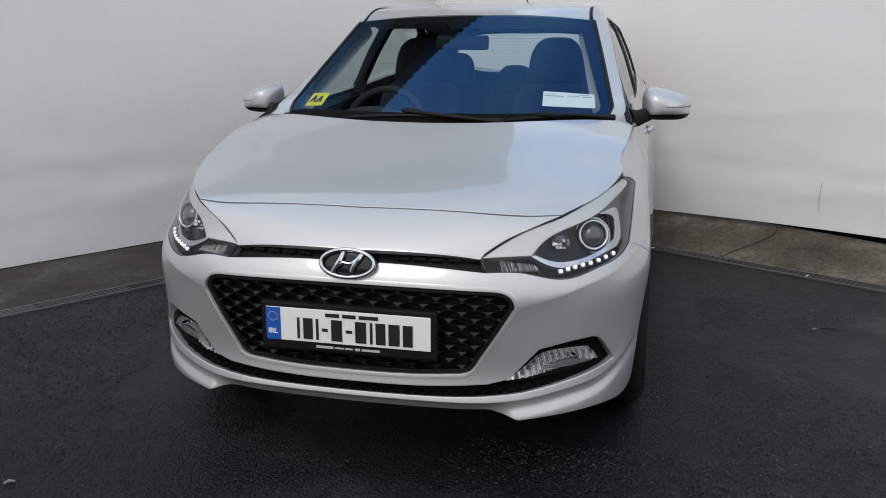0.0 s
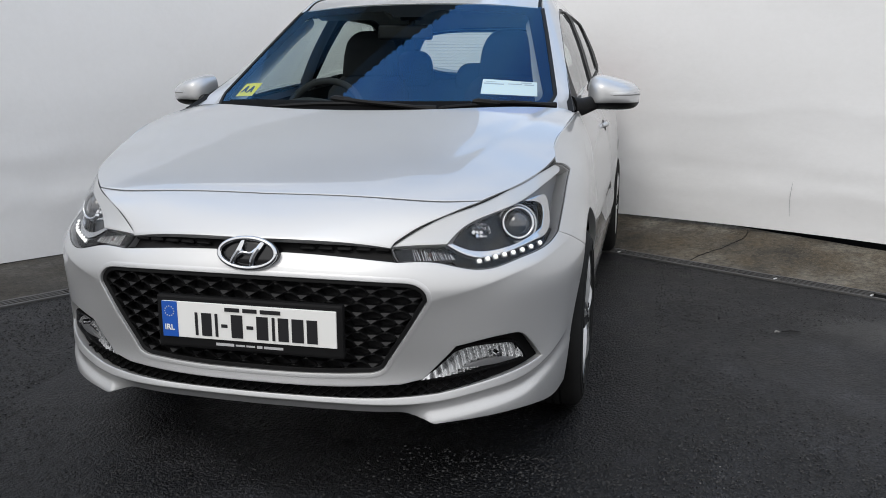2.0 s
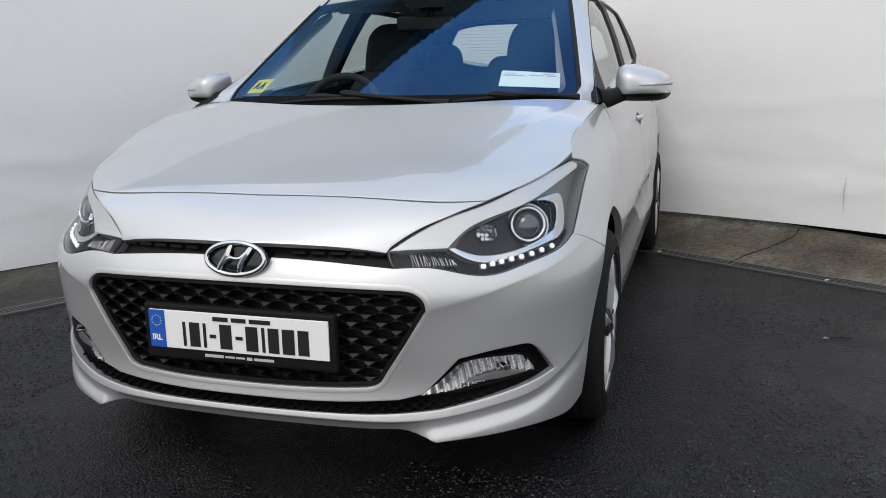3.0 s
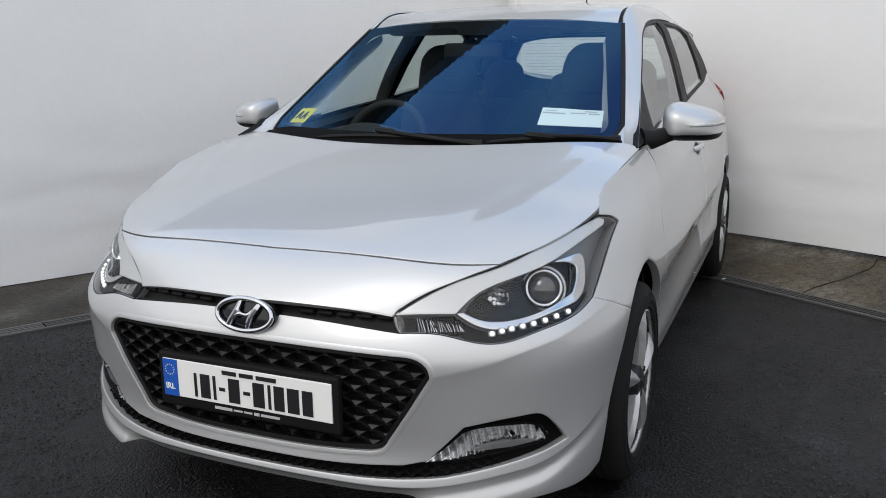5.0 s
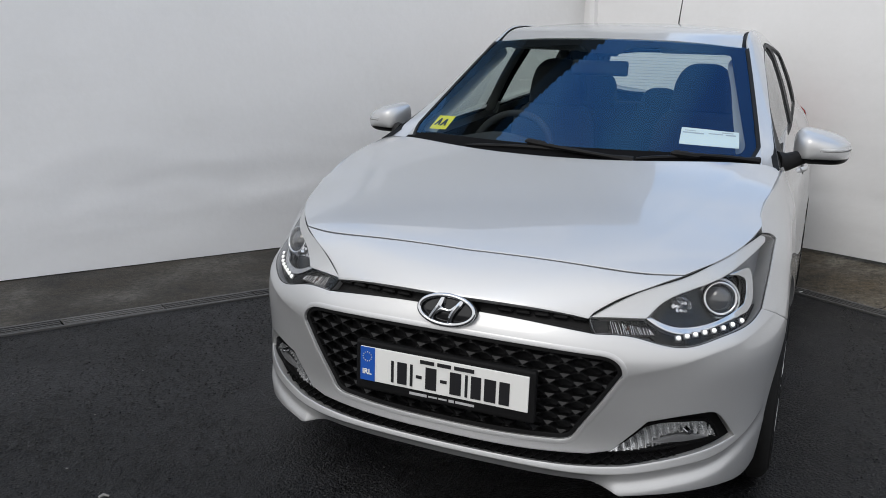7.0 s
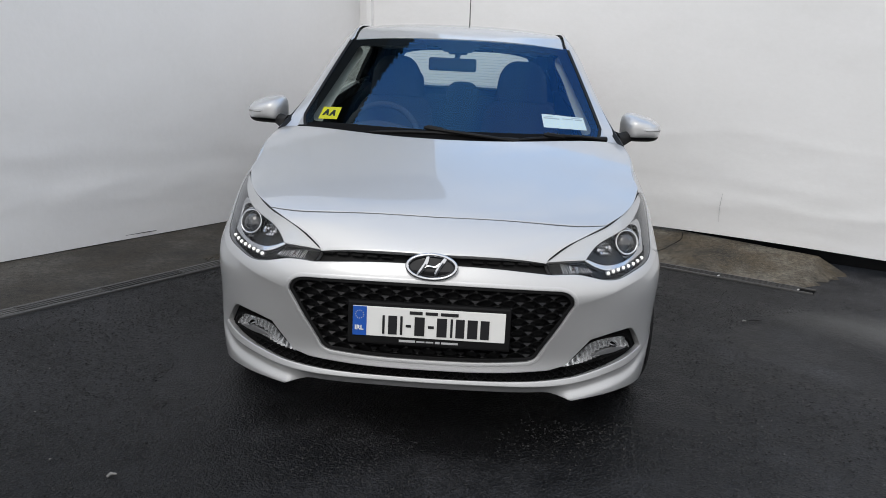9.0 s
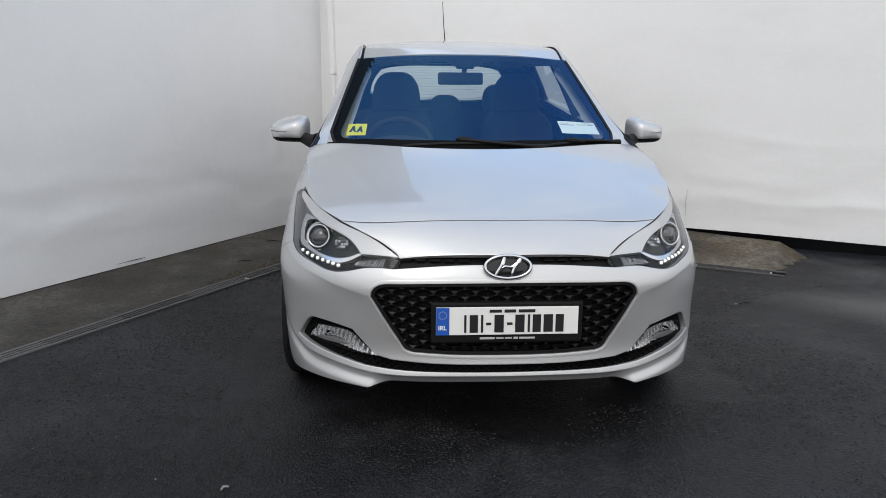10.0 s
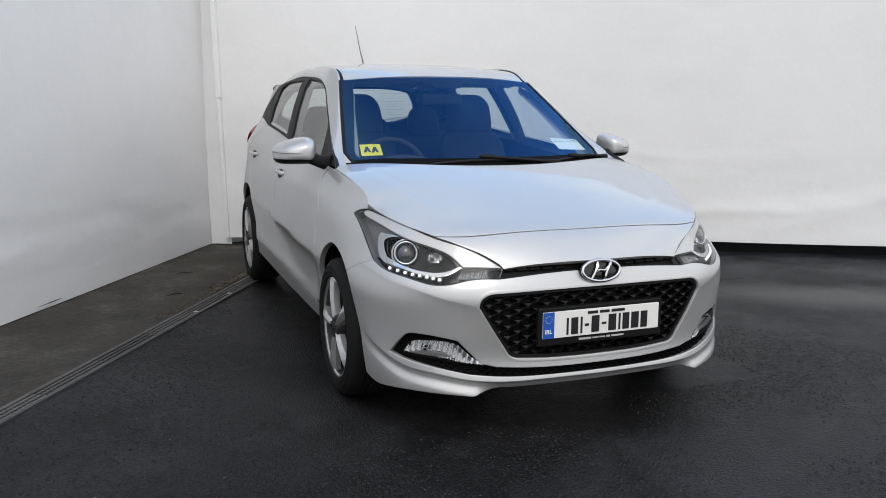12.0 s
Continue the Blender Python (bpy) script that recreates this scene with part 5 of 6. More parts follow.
    if sd < 0:
        m = Matrix.Diagonal((-1, 1, 1, 1)) @ m
    bm = bmesh.new()
    tube(bm, [m @ Vector((0.0435 * math.cos(b), 0.0435 * math.sin(b), 0.002)) for b in np.linspace(0, 2 * math.pi, 49)], 0.0045, 10, False)
    part("projector_ring", bm, CHROME, lamp, "", True)
    bm = bmesh.new()
    lathe(bm, [(0.049, -0.012), (0.0515, -0.006), (0.054, -0.009), (0.0545, -0.012), (0.057, -0.010), (0.059, -0.016), (0.060, -0.032)], 48, m)
    part("projector_ring", bm, FLUTED, lamp, "", True)
    bm = bmesh.new()
    lathe(bm, [(0, 0.012), (0.012, 0.0105), (0.024, 0.006), (0.033, -0.001), (0.039, -0.008), (0.0425, -0.002)], 40, m)
    part("projector_lens", bm, BULB, lamp, "dark projector lens", True)
    # reflector bowl beside it
    p, n = on_shell(0.655, 0.727, -0.045)
    m = Matrix.Translation(p) @ (n + Vector((-0.2, -0.8, 0))).normalized().to_track_quat("Z", "Y").to_matrix().to_4x4()
    if sd < 0:
        m = Matrix.Diagonal((-1, 1, 1, 1)) @ m
    bm = bmesh.new()
    rng = random.Random(6)
    for i in range(5):
        for j in range(4):
            if (i, j) in ((0, 0), (4, 3), (4, 0), (0, 3), (3, 1)):
                continue
            box(bm, (rng.uniform(0.007, 0.013), rng.uniform(0.007, 0.013), 0.003), m @ pose((i - 2) * 0.0105, (j - 1.5) * 0.0105, 0.003 * ((i - 2) ** 2 + (j - 1.5) ** 2) ** 0.5, (j - 1.5) * 18 + rng.uniform(-22, 22), (2 - i) * 15 + rng.uniform(-22, 22), rng.uniform(-40, 40)), 0.001, 1)
    part("reflector", bm, CHROME, lamp, "faceted reflector")
    # turn signal at the inner end
    amber = outline([(0.398, 0.683), (0.47, 0.686), (0.540, 0.689)], [(0.540, 0.689), (0.588, 0.653)], [(0.588, 0.653), (0.5, 0.649), (0.418, 0.649)], [(0.418, 0.649), (0.398, 0.683)], step=0.01)
    panel("turn_signal", shell, amber, (), 0.02, FRIT, lamp, "clear turn signal", depth=0.01, offset=-0.026, side=sd)
    bm = bmesh.new()
    rng = random.Random(3)
    for k in range(16):
        a = 0.462 + k * 0.0072 + rng.uniform(-0.002, 0.002)
        lo_, hi_ = on_shell(a, 0.655, -0.021)[0], on_shell(a - 0.012 + rng.uniform(-0.004, 0.004), 0.683 - 0.001 * k, -0.021)[0]
        tube(bm, [lo_, hi_], [rng.uniform(0.0005, 0.0014), rng.uniform(0.0004, 0.0009)], 6)
    if sd < 0:
        bm.transform(Matrix.Diagonal((-1, 1, 1, 1)))
    part("flute", bm, FLUTED, lamp)
    p, n = on_shell(0.50, 0.668, -0.024)
    bm = bmesh.new()
    lathe(bm, [(0, 0.008), (0.005, 0.006), (0.007, 0.0), (0.007, -0.01)], 16, Matrix.Translation(p) @ n.to_track_quat("Z", "Y").to_matrix().to_4x4())
    if sd < 0:
        bm.transform(Matrix.Diagonal((-1, 1, 1, 1)))
    part("bulb", bm, AMBER, lamp, "amber bulb", True)


def foglamp(sd):
    ol = outline([(0.478, 0.311), (0.53, 0.352), (0.572, 0.389)], [(0.572, 0.389), (0.606, 0.400), (0.68, 0.404), (0.741, 0.401)], [(0.741, 0.401), (0.781, 0.384), (0.809, 0.340)], [(0.809, 0.340), (0.697, 0.333), (0.59, 0.320), (0.478, 0.311)], step=0.008)
    fog = panel("fog_lamp", shell, ol, (), 0.02, LENS, car, "clear fog lamp with fluted reflector", depth=0, offset=-0.008, side=sd)
    fog.visible_shadow = False
    panel("rim", shell, grow(ol, 0.003), (grow(ol, -0.003),), 0.02, MATTE, fog, "", depth=0.02, offset=-0.010, side=sd)

    def bowl(a, z):
        p = shell(a, z)
        s_ = np.abs(a)
        inner = np.clip(((s_ - 0.478) * 0.078 - (z - 0.311) * 0.094) / 0.122 / 0.022 - 0.15, 0, 1)      # plain along the inner edge
        tri = inner * np.abs((a / 0.021 + 1.5 * (z - 0.36) / 0.05 * 0.3) % 1 - 0.5) * 2
        d = 0.020 + 0.020 * np.clip(1 - ((a - 0.68) / 0.13) ** 2, 0, 1) + 0.010 * tri - 0.25 * (0.37 - z)
        p[:, 1] += d * 0.9
        p[:, 0] -= np.sign(p[:, 0]) * d * 0.4
        return p
    panel("reflector", bowl, grow(ol, -0.002), (), 0.0035, FLUTED, fog, "fluted chrome reflector", depth=0, side=sd)
    lip = outline([(0.60, 0.337), (0.66, 0.352), (0.73, 0.352), (0.785, 0.342)], [(0.785, 0.342), (0.70, 0.337), (0.60, 0.337)], step=0.008)
    panel("shade", shell, lip, (), 0.02, LAMPGREY, fog, "", depth=0.01, offset=-0.020, side=sd)
    p, n = on_shell(0.71, 0.365, -0.025)
    bm = bmesh.new()
    lathe(bm, [(0, 0.012), (0.007, 0.01), (0.009, 0), (0.009, -0.01)], 16, Matrix.Translation(p) @ n.to_track_quat("Z", "Y").to_matrix().to_4x4())
    if sd < 0:
        bm.transform(Matrix.Diagonal((-1, 1, 1, 1)))
    part("bulb", bm, CHROME, fog, "", True)
    # black surround, standing in the slot
    sur = outline([(0.50, 0.300), (0.59, 0.415), (0.655, 0.424), (0.76, 0.424)], [(0.76, 0.424), (0.80, 0.412), (0.84, 0.372), (0.872, 0.336)], [(0.872, 0.336), (0.83, 0.318), (0.70, 0.300), (0.5, 0.268)], [(0.5, 0.268), (0.50, 0.300)], step=0.01)
    panel("fog_surround", shell, sur, (grow(ol, 0.002),), 0.02, MATTE, car, "black fog lamp surround", depth=0.015, offset=-0.026, side=sd)


nose()
for SD in (1, -1):
    headlamp(SD)
    foglamp(SD)


# ---- outside fittings: mirrors, wipers, handles, stickers ----
def mirror_skin(u, v, pad=0.0):
    """u: round the housing seen from the front, v: 0 at the glass to 1 at the nose of it."""
    c, s = np.cos(u), np.sin(u)
    ex, ez = np.sign(c) * np.abs(c) ** 0.5, np.sign(s) * np.abs(s) ** 0.55
    ph = v * math.pi / 2
    k, v = np.maximum(np.cos(ph), 0) ** 0.62, np.sin(ph) ** 1.1
    x = 0.908 + (0.100 + pad) * ex * k
    h = np.where(ez > 0, 0.081 - 0.046 * (0.5 + 0.5 * np.clip(ex, -1, 1)) ** 1.7, 0.062)
    z = 1.052 + (h + pad) * ez * k - 0.004
    y = 1.475 - 0.155 * v + 0.05 * (x - 0.9) / 0.1 * 0.6
    return np.stack([x, y, z], 1)


def door_mirror(sd):
    nu, nv = 96, 26
    U, V = np.meshgrid(np.linspace(0, 2 * math.pi, nu + 1), 1 - np.linspace(1, 0, nv + 1) ** 1.6, indexing="ij")
    p = mirror_skin(U.ravel(), V.ravel()).reshape(nu + 1, nv + 1, 3)

    def piece(name, keep, mat, parent, label="", grow_by=0.0, floor_z=-9.0, top_z=9.0):
        co = mirror_skin(U.ravel(), V.ravel(), grow_by) * [sd, 1, 1]
        co[:, 2] = np.clip(co[:, 2], floor_z, top_z)
        f = []
        for i in range(nu):
            for j in range(nv):
                if keep(p[i:i + 2, j:j + 2].reshape(-1, 3)):
                    q = (i * (nv + 1) + j, i * (nv + 1) + j + 1, (i + 1) * (nv + 1) + j + 1, (i + 1) * (nv + 1) + j)
                    f.append(q if sd > 0 else q[::-1])
        return attach(name, mesh_from(name, co, f, mat), parent, label)
    cap = piece("door_mirror", lambda c: c[:, 2].max() > 1.018, PAINT, car, "silver door mirror with black base", 0.0, 1.018)
    piece("base", lambda c: c[:, 2].min() < 1.02, BLACK, cap, "black lower shell", -0.002, -9.0, 1.0195)
    for lo_, hi_ in ((1.046, 1.050), (1.0515, 1.060)):
        piece("indicator", lambda c: c[:, 2].max() > lo_ and c[:, 2].min() < hi_ and c[:, 0].mean() > 0.905, LENSGREY if hi_ > 1.055 else TRIM, cap, "clear indicator strip", 0.0018, lo_, hi_)
    bm = bmesh.new()
    ring = [bm.verts.new(tuple(mirror_skin(np.array([u]), np.array([0.02]))[0] * [sd, 1, 1] + [0, 0.004, 0])) for u in np.linspace(0, 2 * math.pi, 40)[:-1]]
    bm.faces.new(ring)
    part("mirror_glass", bm, MIRROR, cap, "mirror glass")
    bm = bmesh.new()
    tube(bm, [(sd * 0.752, 1.27, 1.005), (sd * 0.79, 1.31, 1.003), (sd * 0.84, 1.37, 1.018), (sd * 0.90, 1.42, 1.03)], [0.044, 0.034, 0.027, 0.024], 12)
    part("arm", bm, BLACK, cap, "black mirror arm", True)


def wiper(name, blade, block, arm, label):
    def at(x, z, off):
        A_, Z_ = np.array([x]), np.array([z])
        e = 1e-3
        n = np.cross(screen(A_ + e, Z_)[0] - screen(A_ - e, Z_)[0], screen(A_, Z_ + e)[0] - screen(A_, Z_ - e)[0])
        n /= np.linalg.norm(n)
        return Vector(screen(A_, Z_)[0] + n * off)
    bm = bmesh.new()
    pts = curve(blade, 16)
    tube(bm, [at(x, z, 0.012) for x, z in pts], [0.004] + [0.008] * 14 + [0.004], 6)
    tube(bm, [at(x, z, 0.005) for x, z in pts], 0.0035, 4)
    w = part(name, bm, BLACK, car, label, True)
    bm = bmesh.new()
    tube(bm, [at(x, z, 0.024) for x, z in curve(arm, 10)], [0.016, 0.013] + [0.008] * 8, 8)
    part("arm", bm, BLACK, w, "", True)
    bm = bmesh.new()
    p, q = at(*block, 0.02), at(block[0] + 0.03, block[1] - 0.003, 0.02)
    tube(bm, [p - (q - p) * 1.6, p - (q - p), p + (q - p), p + (q - p) * 1.6], [0.006, 0.014, 0.013, 0.006], 8)
    part("joint", bm, BLACK, w, "", True)


def fittings():
    for sd in (1, -1):
        door_mirror(sd)
        for y, z in ((2.25, 0.873), (3.24, 0.922)):
            a, n = on_shell(Y(y, z)[0], z, 0.0)
            bm = bmesh.new()
            pts = [on_shell(Y(y + k, z + 0.004)[0], z + 0.004, o)[0] for k, o in ((-0.095, -0.004), (-0.08, 0.010), (0, 0.016), (0.08, 0.010), (0.095, -0.004))]
            tube(bm, curve([tuple(q) for q in pts], 18), 0.0125, 10)
            if sd < 0:
                bm.transform(Matrix.Diagonal((-1, 1, 1, 1)))
            h = part("door_handle", bm, PAINT, car, "silver door handle", True)
            bm = bmesh.new()
            lathe(bm, [(0, 0.0015), (0.7, 0.0012), (1, 0.0)], 28, Matrix.Translation(a) @ n.to_track_quat("Z", "Y").to_matrix().to_4x4() @ Matrix.Diagonal((0.07, 0.028, 1, 1)))
            if sd < 0:
                bm.transform(Matrix.Diagonal((-1, 1, 1, 1)))
            part("recess", bm, BLACK, h, "dark handle recess", True)
    wiper("wiper", [(-0.35, 0.998), (-0.1, 1.012), (0.1, 1.008), (0.25, 0.999)], (-0.06, 1.020), [(0.30, 0.985), (0.12, 1.002), (-0.05, 1.016)], "black windscreen wiper")
    wiper("wiper", [(0.305, 0.999), (0.45, 1.009), (0.6, 1.006), (0.69, 0.998)], (0.46, 1.010), [(0.70, 0.992), (0.6, 1.003), (0.46, 1.008)], "black windscreen wiper")
    # papers inside the screen
    card = outline([(0.417, 1.116), (0.618, 1.102)], [(0.618, 1.102), (0.631, 1.052)], [(0.631, 1.052), (0.426, 1.064)], [(0.426, 1.064), (0.417, 1.116)], step=0.02)
    notice = panel("paper_notice", screen, card, (), 0.04, PAPER, car, "white paper notice behind the windscreen", depth=0.001, offset=-0.007)
    for x0, x1, z, hgt in ((0.425, 0.50, 1.1015, 0.004), (0.515, 0.565, 1.0975, 0.003), (0.575, 0.61, 1.0935, 0.004), (0.43, 0.47, 1.107, 0.002), (0.56, 0.60, 1.1005, 0.003)):
        bar = np.array([(x0, z), (x1, z - (x1 - x0) * 0.065), (x1, z - (x1 - x0) * 0.065 - hgt), (x0, z - hgt)])
        panel("bar", screen, bar, (), 0.03, BARGREY, notice, depth=0, offset=-0.0062)
    sticker = np.array([(-0.613, 1.094), (-0.521, 1.098), (-0.530, 1.050), (-0.624, 1.045)])
    st = panel("sticker", screen, outline(*[[tuple(sticker[i]), tuple(sticker[(i + 1) % 4])] for i in range(4)], step=0.015), (), 0.03, YELLOW, car, "small yellow windscreen sticker with two black marks", depth=0.001, offset=-0.007)
    for x in (-0.594, -0.560):
        mark = np.array([(x - 0.016, 1.058), (x + 0.004, 1.084), (x + 0.014, 1.0845), (x + 0.018, 1.060), (x + 0.009, 1.0595), (x + 0.0045, 1.068), (x - 0.004, 1.0585)])
        panel("mark", screen, mark, (), 0.03, INK, st, depth=0, offset=-0.0062)


fittings()


# ---- small things on the ground ----
def litter():
    rng = random.Random(21)
    bm = bmesh.new()
    for _ in range(230):
        x, y = rng.uniform(-4.2, 4.2), rng.uniform(-2.0, 3.6)
        if abs(x) < 0.95 and y > 0:
            continue
        if NL.dot(Vector((x, y, 0))) > 2.4 or NR.dot(Vector((x, y, 0))) > 3.25:
            continue
        r = rng.uniform(0.0014, 0.0034)
        bmesh.ops.create_icosphere(bm, subdivisions=1, radius=r, matrix=pose(x, y, r * 0.35, rng.uniform(0, 90), 0, rng.uniform(0, 360)) @ Matrix.Diagonal((1.3, 0.9, 0.6, 1)))
    tagged(part("grit", bm, CHIP, None), "pale grit scattered over the asphalt", "grit", kind="stuff")
    for x, y, ang, ln in ((-1.42, 3.05, 20, 0.10), (-1.30, 3.75, -10, 0.12), (-0.973, -0.301, 50, 0.03), (1.643, 1.812, 30, 0.022), (1.705, 1.83, 12, 0.085)):
        bm = bmesh.new()
        m = pose(x, y, 0.012 if NL.dot(Vector((x, y, 0))) > 2.5 else 0.005, 0, 0, ang)
        tube(bm, [m @ Vector((-ln / 2, 0, 0)), m @ Vector((0, 0.006, 0.003)), m @ Vector((ln / 2, -0.003, 0))], [0.002, 0.0034, 0.0018] if ln > 0.06 else [0.004, 0.005, 0.003], 6)
        tagged(part("twig", bm, BLACK if ln > 0.06 else CHIP, None), "small dry twig lying on the ground", "twig", group="twigs")
    bm = bmesh.new()
    for _ in range(420):
        a = rng.uniform(1.3, 3.15)
        c = 2.535 + abs(rng.gauss(0, 0.045))
        r = rng.uniform(0.003, 0.009) * (1.4 if a > 2.0 else 0.8)
        q = DL * a + NL * c
        bmesh.ops.create_icosphere(bm, subdivisions=1, radius=r, matrix=pose(q.x, q.y, 0.010 + r * 0.2, rng.uniform(0, 90), 0, rng.uniform(0, 360)) @ Matrix.Diagonal((1.3, 0.9, 0.5, 1)))
    tagged(part("rubble", bm, CONCRETE, None), "pale concrete crumbs along the broken edge by the drain", "rubble", kind="stuff")
    # slit in the left sheet and a scuffed fold on the right one
    for nm, mt, lab, pts, r in (("slit", BLACK, "dark slit in the white sheet above its hem", [(-2.233, 2.818, 0.046), (-2.16, 2.96, 0.043), (-2.075, 3.135, 0.036)], (0.0008, 0.0028, 0.001)), ("scuff", BARGREY, "grey scuffed fold on the white sheet", [(1.914, 3.466, 0.25), (1.909, 3.471, 0.36), (1.919, 3.466, 0.47)], (0.001, 0.003, 0.001))):
        bm = bmesh.new()
        tube(bm, curve(pts, 10), list(np.interp(np.linspace(0, 1, 10), (0, 0.5, 1), r)), 6)
        tagged(part(nm, bm, mt, None), lab, nm, kind="structure")
    bm = bmesh.new()
    box(bm, (0.20, 0.10, 0.045), pose(4.26, 2.98, 0.022, 0, 0, -27), 0.006, 1)
    tagged(part("concrete_block", bm, CONCRETE, None), "small pale concrete block under the hem of the sheet", "block")
    # crack across the right slab
    pts = curve([(1.30, 3.15), (1.42, 3.27), (1.50, 3.33), (1.66, 3.50), (1.70, 3.62)], 26)
    bm = bmesh.new()
    tube(bm, [(px, py, 0.008 + float(rise(DR.dot(Vector((px, py, 0))))) * min(1, max(0, (NR.dot(Vector((px, py, 0))) - 3.40) / 0.62))) for px, py in pts + np.array([[0.012 * noise.noise((k * 1.7, 3, 1)), 0.012 * noise.noise((k * 1.7, 7, 4))] for k in range(26)])], [0.002 + 0.0035 * abs(noise.noise((k * 0.9, 2, 2))) for k in range(26)], 4)
    tagged(part("crack", bm, BLACK, None), "dark crack across the concrete", "crack", kind="structure")


def aggregate():
    """Stones of the asphalt's worn surface in the open part of the yard."""
    r = np.random.default_rng(5)
    n = 210000
    x = r.uniform(-3.2, 3.9, n)
    y = -2.3 + 5.6 * r.uniform(0, 1, n) ** 1.35
    nl, nr = x * NL.x + y * NL.y, x * NR.x + y * NR.y
    patch = np.array([noise.noise((a * 1.7, b * 1.7, 2.0)) for a, b in zip(x, y)])
    # stones thinned before the nose, imitating the car's shade on the ground
    ok = (nl < 2.38) & (nr < 3.24) & ~((np.abs(x) < 1.12) & (y > 0.35)) & (r.uniform(-0.5, 0.5, n) < patch + 0.15 - 0.42 * np.exp(-(x / 1.0) ** 4 - ((y + 0.25) / 0.75) ** 4))
    ok &= np.hypot((x - PUDDLE[0]) * 0.6, (y - PUDDLE[1]) * 1.1) > 0.85
    ok &= r.uniform(0, 1, n) < np.clip(np.minimum(np.minimum(x + 3.2, 3.9 - x), y + 2.3) / 0.8, 0, 1)
    x, y = x[ok], y[ok]
    n = len(x)
    rad = r.uniform(0.0024, 0.0054, n)
    hgt = rad * r.uniform(0.5, 0.95, n)
    turn = r.uniform(0, 6.28, n)
    k = np.arange(5) * 2 * math.pi / 5
    ang = turn[:, None] + k[None] + r.uniform(-0.3, 0.3, (n, 5))
    rr = rad[:, None] * r.uniform(0.75, 1.25, (n, 5))
    low = np.stack([x[:, None] + rr * np.cos(ang), y[:, None] + rr * np.sin(ang), np.full((n, 5), -0.0006)], 2)
    top = np.stack([x[:, None] + 0.55 * rr * np.cos(ang), y[:, None] + 0.55 * rr * np.sin(ang), hgt[:, None] * r.uniform(0.7, 1.1, (n, 5))], 2)
    co = np.concatenate([low, top], 1).reshape(-1, 3)
    one = [(5, 6, 7, 8, 9)] + [(i, (i + 1) % 5, 5 + (i + 1) % 5, 5 + i) for i in range(5)]
    faces = [tuple(10 * j + v for v in f) for j in range(n) for f in one]
    me = bpy.data.meshes.new("asphalt_stones")
    me.from_pydata(co.tolist(), [], faces)
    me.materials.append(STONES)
    me.update()
    tagged(attach("asphalt_stones", me), "dark aggregate stones standing out of the worn asphalt", "aggregate", kind="stuff")


litter()
aggregate()


# ---- inside: dashboard, wheel, seats ----
def cushion(name, prof, width, mat, parent, label="", m=None, top_w=None, drop=0.0):
    """A padded slab: a side profile (y, z) swept across x with soft shoulders."""
    n = 14
    prof = curve(prof + prof[:1], 48)[:-1]
    c = prof.mean(0)
    co, f = [], []
    lo, hi = prof[:, 1].min(), prof[:, 1].max()
    for i in range(n + 1):
        t = -1 + 2 * i / n
        s = (1 - abs(t) ** 6) ** 0.5 * 0.5 + 0.5 if abs(t) < 1 else 0.35
        for y, z in prof:
            w = width if top_w is None else width + (top_w - width) * ((z - lo) / (hi - lo)) ** 1.5
            co.append((t * w / 2, c[0] + (y - c[0]) * s, lo + (c[1] + (z - c[1]) * (0.9 + 0.1 * s) - lo) * (1 - drop * abs(t) ** 3.5)))
    k = len(prof)
    for i in range(n):
        for j in range(k):
            f.append((i * k + j, i * k + (j + 1) % k, (i + 1) * k + (j + 1) % k, (i + 1) * k + j))
    f += [tuple(range(k))[::-1], tuple(range(n * k, n * k + k))]
    ob = attach(name, mesh_from(name, co, f, mat), parent, label)
    if m is not None:
        ob.matrix_local = m
    return ob


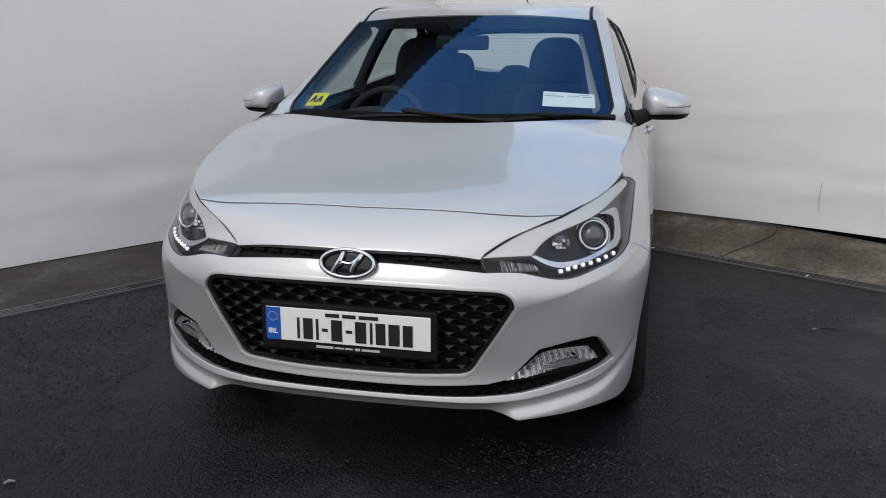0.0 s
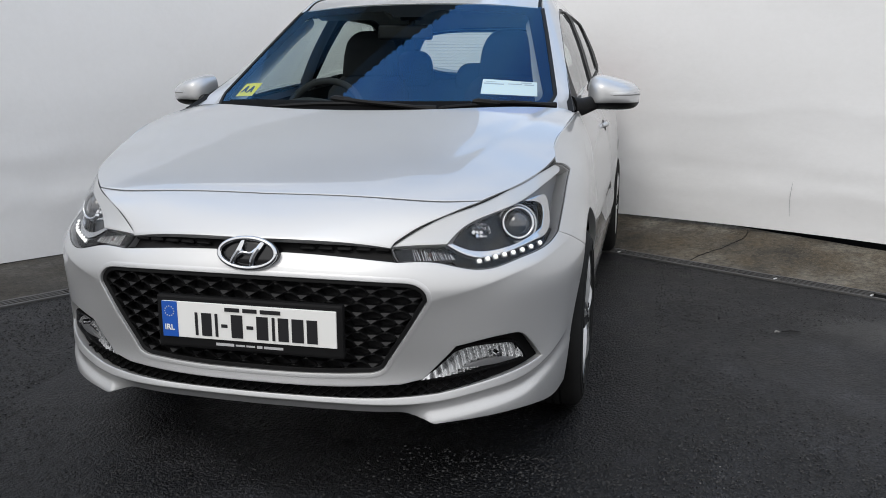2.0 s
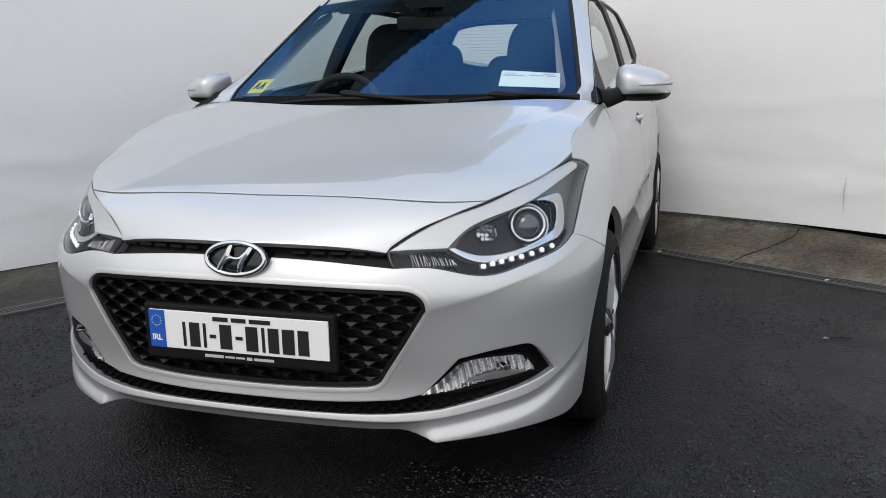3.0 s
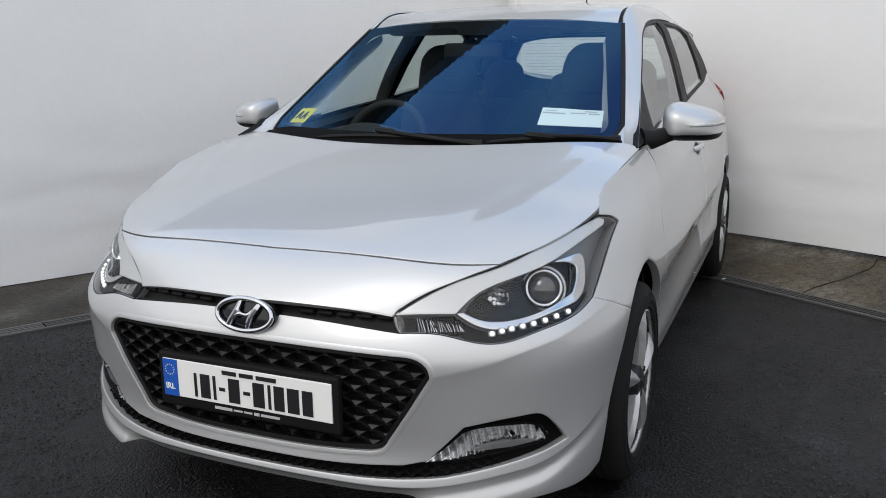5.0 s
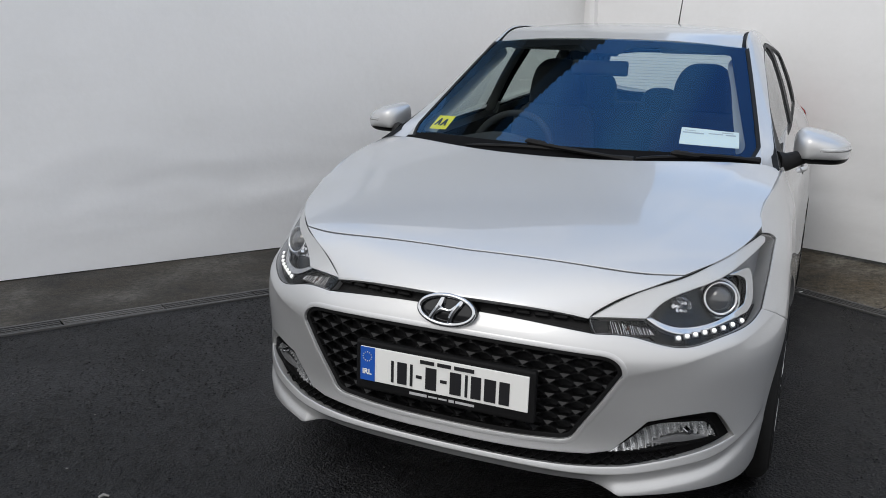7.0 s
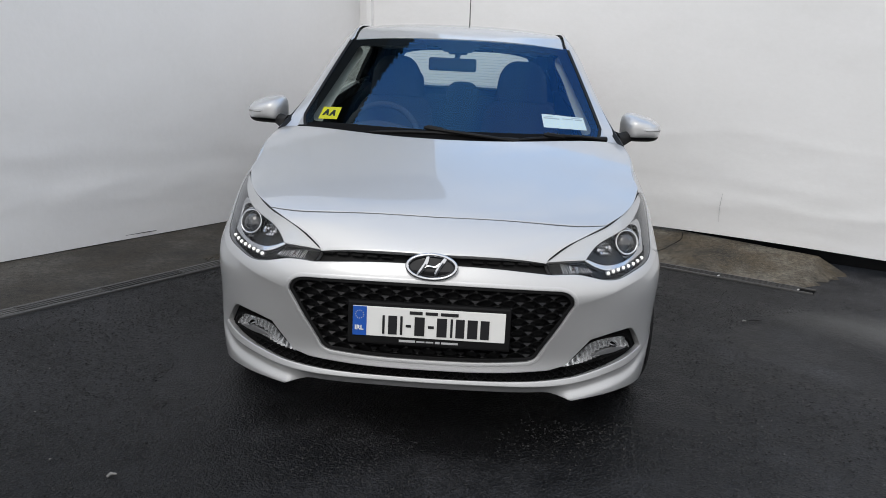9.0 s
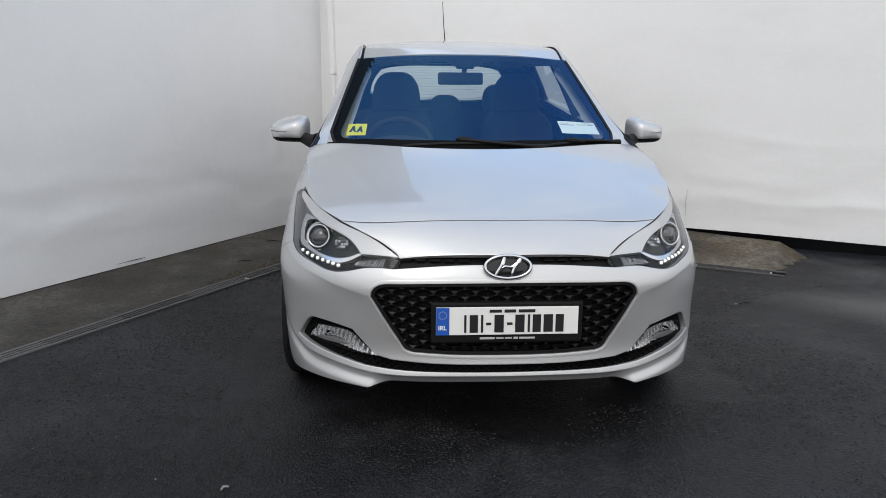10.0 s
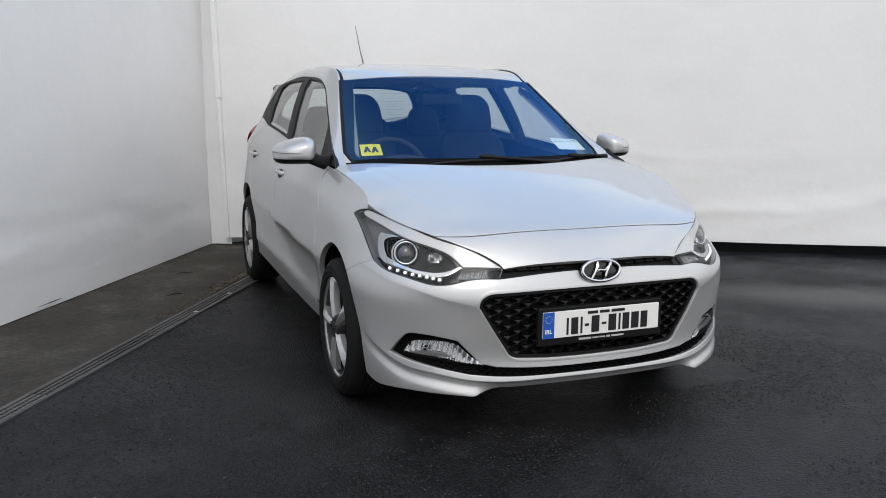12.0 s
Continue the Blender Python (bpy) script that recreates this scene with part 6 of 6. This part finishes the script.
def inside_car():
    # floor and dark bulkheads that close the body
    bm = bmesh.new()
    box(bm, (1.25, 3.4, 0.05), pose(0, 2.1, 0.245), 0.01, 1)
    part("floor_pan", bm, BLACK, car, "dark underbody")
    bm = bmesh.new()
    box(bm, (1.1, 0.75, 0.42), pose(0, 0.62, 0.46), 0.02, 1)
    part("engine_bay", bm, BLACK, car, "dark engine bay")
    bm = bmesh.new()
    box(bm, (1.36, 0.03, 0.7), pose(0, 1.16, 0.6))
    part("bulkhead", bm, BLACK, car)
    # dashboard
    rows = []
    for x in np.linspace(-0.72, 0.72, 13):
        hump = 0.045 * math.exp(-((x + 0.36) / 0.17) ** 2)
        f0 = 0.97 + 0.42 * x * x
        rows.append([(x, f0, 0.965), (x, f0 + 0.18, 0.985), (x, 1.38, 0.985 + hump), (x, 1.45, 0.965 + hump), (x, 1.49, 0.90), (x, 1.50, 0.70), (x, 1.44, 0.5)])
    loft("dashboard", rows, CLOTH, car, "black dashboard", 40, 30)
    # steering wheel
    m = pose(-0.36, 1.55, 0.93, 64, 0, 0)
    bm = bmesh.new()
    tube(bm, [(0.182 * math.cos(b), 0.182 * math.sin(b), 0) for b in np.linspace(0, 2 * math.pi, 49)], 0.016, 10, False)
    bm.transform(m)
    sw = part("steering_wheel", bm, CLOTH, car, "black steering wheel", True)
    bm = bmesh.new()
    lathe(bm, [(0, 0.03), (0.05, 0.028), (0.07, 0.015), (0.072, -0.02)], 24, m)
    for b in (0, math.pi, -math.pi / 2):
        tube(bm, [m @ Vector((0.05 * math.cos(b), 0.05 * math.sin(b), 0.01)), m @ Vector((0.178 * math.cos(b), 0.178 * math.sin(b), 0))], 0.017, 8)
    tube(bm, [m @ Vector((0, 0, 0)), m @ Vector((0, 0, -0.2))], 0.04, 12)
    part("boss", bm, CLOTH, sw, "", True)
    # seats
    for x in (-0.36, 0.36):
        cushion("seat_cushion", [(1.62, 0.50), (1.60, 0.58), (1.75, 0.62), (2.10, 0.57), (2.12, 0.48), (1.85, 0.45)], 0.50, CLOTH, car, "dark cloth seat", pose(x, 0, 0))
        cushion("seat_back", [(2.02, 0.52), (2.08, 0.80), (2.17, 1.04), (2.22, 1.13), (2.27, 1.12), (2.24, 0.95), (2.18, 0.52)], 0.50, CLOTH, car, "dark cloth seat back", pose(x, 0, 0), 0.42, 0.12)
        cushion("head_restraint", [(2.19, 1.11), (2.18, 1.22), (2.20, 1.315), (2.25, 1.335), (2.30, 1.31), (2.31, 1.18), (2.28, 1.10)], 0.30, CLOTH, car, "dark cloth head restraint", pose(x, 0, 0), 0.26, 0.3)
    cushion("rear_cushion", [(2.62, 0.48), (2.60, 0.58), (2.75, 0.62), (3.05, 0.60), (3.08, 0.48)], 1.25, CLOTH, car, "dark cloth rear bench")
    cushion("rear_back", [(2.98, 0.55), (3.05, 0.85), (3.12, 1.06), (3.17, 1.08), (3.22, 1.06), (3.2, 0.55)], 1.25, CLOTH, car, "dark cloth rear backrest")
    for x in (-0.38, 0.0, 0.38):
        cushion("head_restraint", [(3.10, 1.04), (3.09, 1.14), (3.11, 1.23), (3.15, 1.25), (3.2, 1.235), (3.2, 1.05)], 0.24, CLOTH, car, "dark cloth rear head restraint", pose(x, 0, 0 if x else -0.075), 0.22, 0.25)
    bm = bmesh.new()
    box(bm, (1.1, 0.6, 0.02), pose(0, 3.55, 1.04), 0.005, 1)
    part("parcel_shelf", bm, CLOTH, car, "dark parcel shelf")
    # rear-view mirror with its foot and sensor housing
    bm = bmesh.new()
    box(bm, (0.245, 0.03, 0.066), pose(-0.025, 1.725, 1.305, -8, 0, 6), 0.014, 3)
    rv = part("rear_view_mirror", bm, BLACK, car, "black rear-view mirror", True)
    bm = bmesh.new()
    tube(bm, [(-0.01, 1.74, 1.32), (0, 1.75, 1.355), (0, 1.745, 1.385)], [0.012, 0.014, 0.02], 10)
    box(bm, (0.10, 0.10, 0.03), pose(0, 1.765, 1.388, 25, 0, 0), 0.01, 2)
    part("mirror_foot", bm, BLACK, rv, "", True)
    for x in (-0.36, 0.36):
        bm = bmesh.new()
        box(bm, (0.36, 0.13, 0.014), pose(x, 1.965, 1.395, -12, 0, 0), 0.006, 2)
        part("sun_visor", bm, LIGHTTRIM, car, "grey sun visor")
    bm = bmesh.new()
    box(bm, (1.02, 0.06, 0.03), pose(0, 3.72, 1.415), 0.01, 1)
    for sd in (1, -1):
        box(bm, (0.08, 0.14, 0.14), pose(sd * 0.56, 3.70, 1.33), 0.02, 1)
    part("rear_header", bm, CLOTH, car, "dark rear roof trim")
    # posts between the doors
    for sd in (1, -1):
        loft("door_post", [[(sd * 0.735, 2.18, 1.05), (sd * 0.69, 2.22, 1.2), (sd * 0.60, 2.30, 1.41)], [(sd * 0.72, 2.25, 1.05), (sd * 0.675, 2.29, 1.2), (sd * 0.585, 2.37, 1.41)], [(sd * 0.74, 2.34, 1.05), (sd * 0.695, 2.38, 1.2), (sd * 0.60, 2.45, 1.41)]], TRIM, car, "grey door post trim", 8, 20)


inside_car()
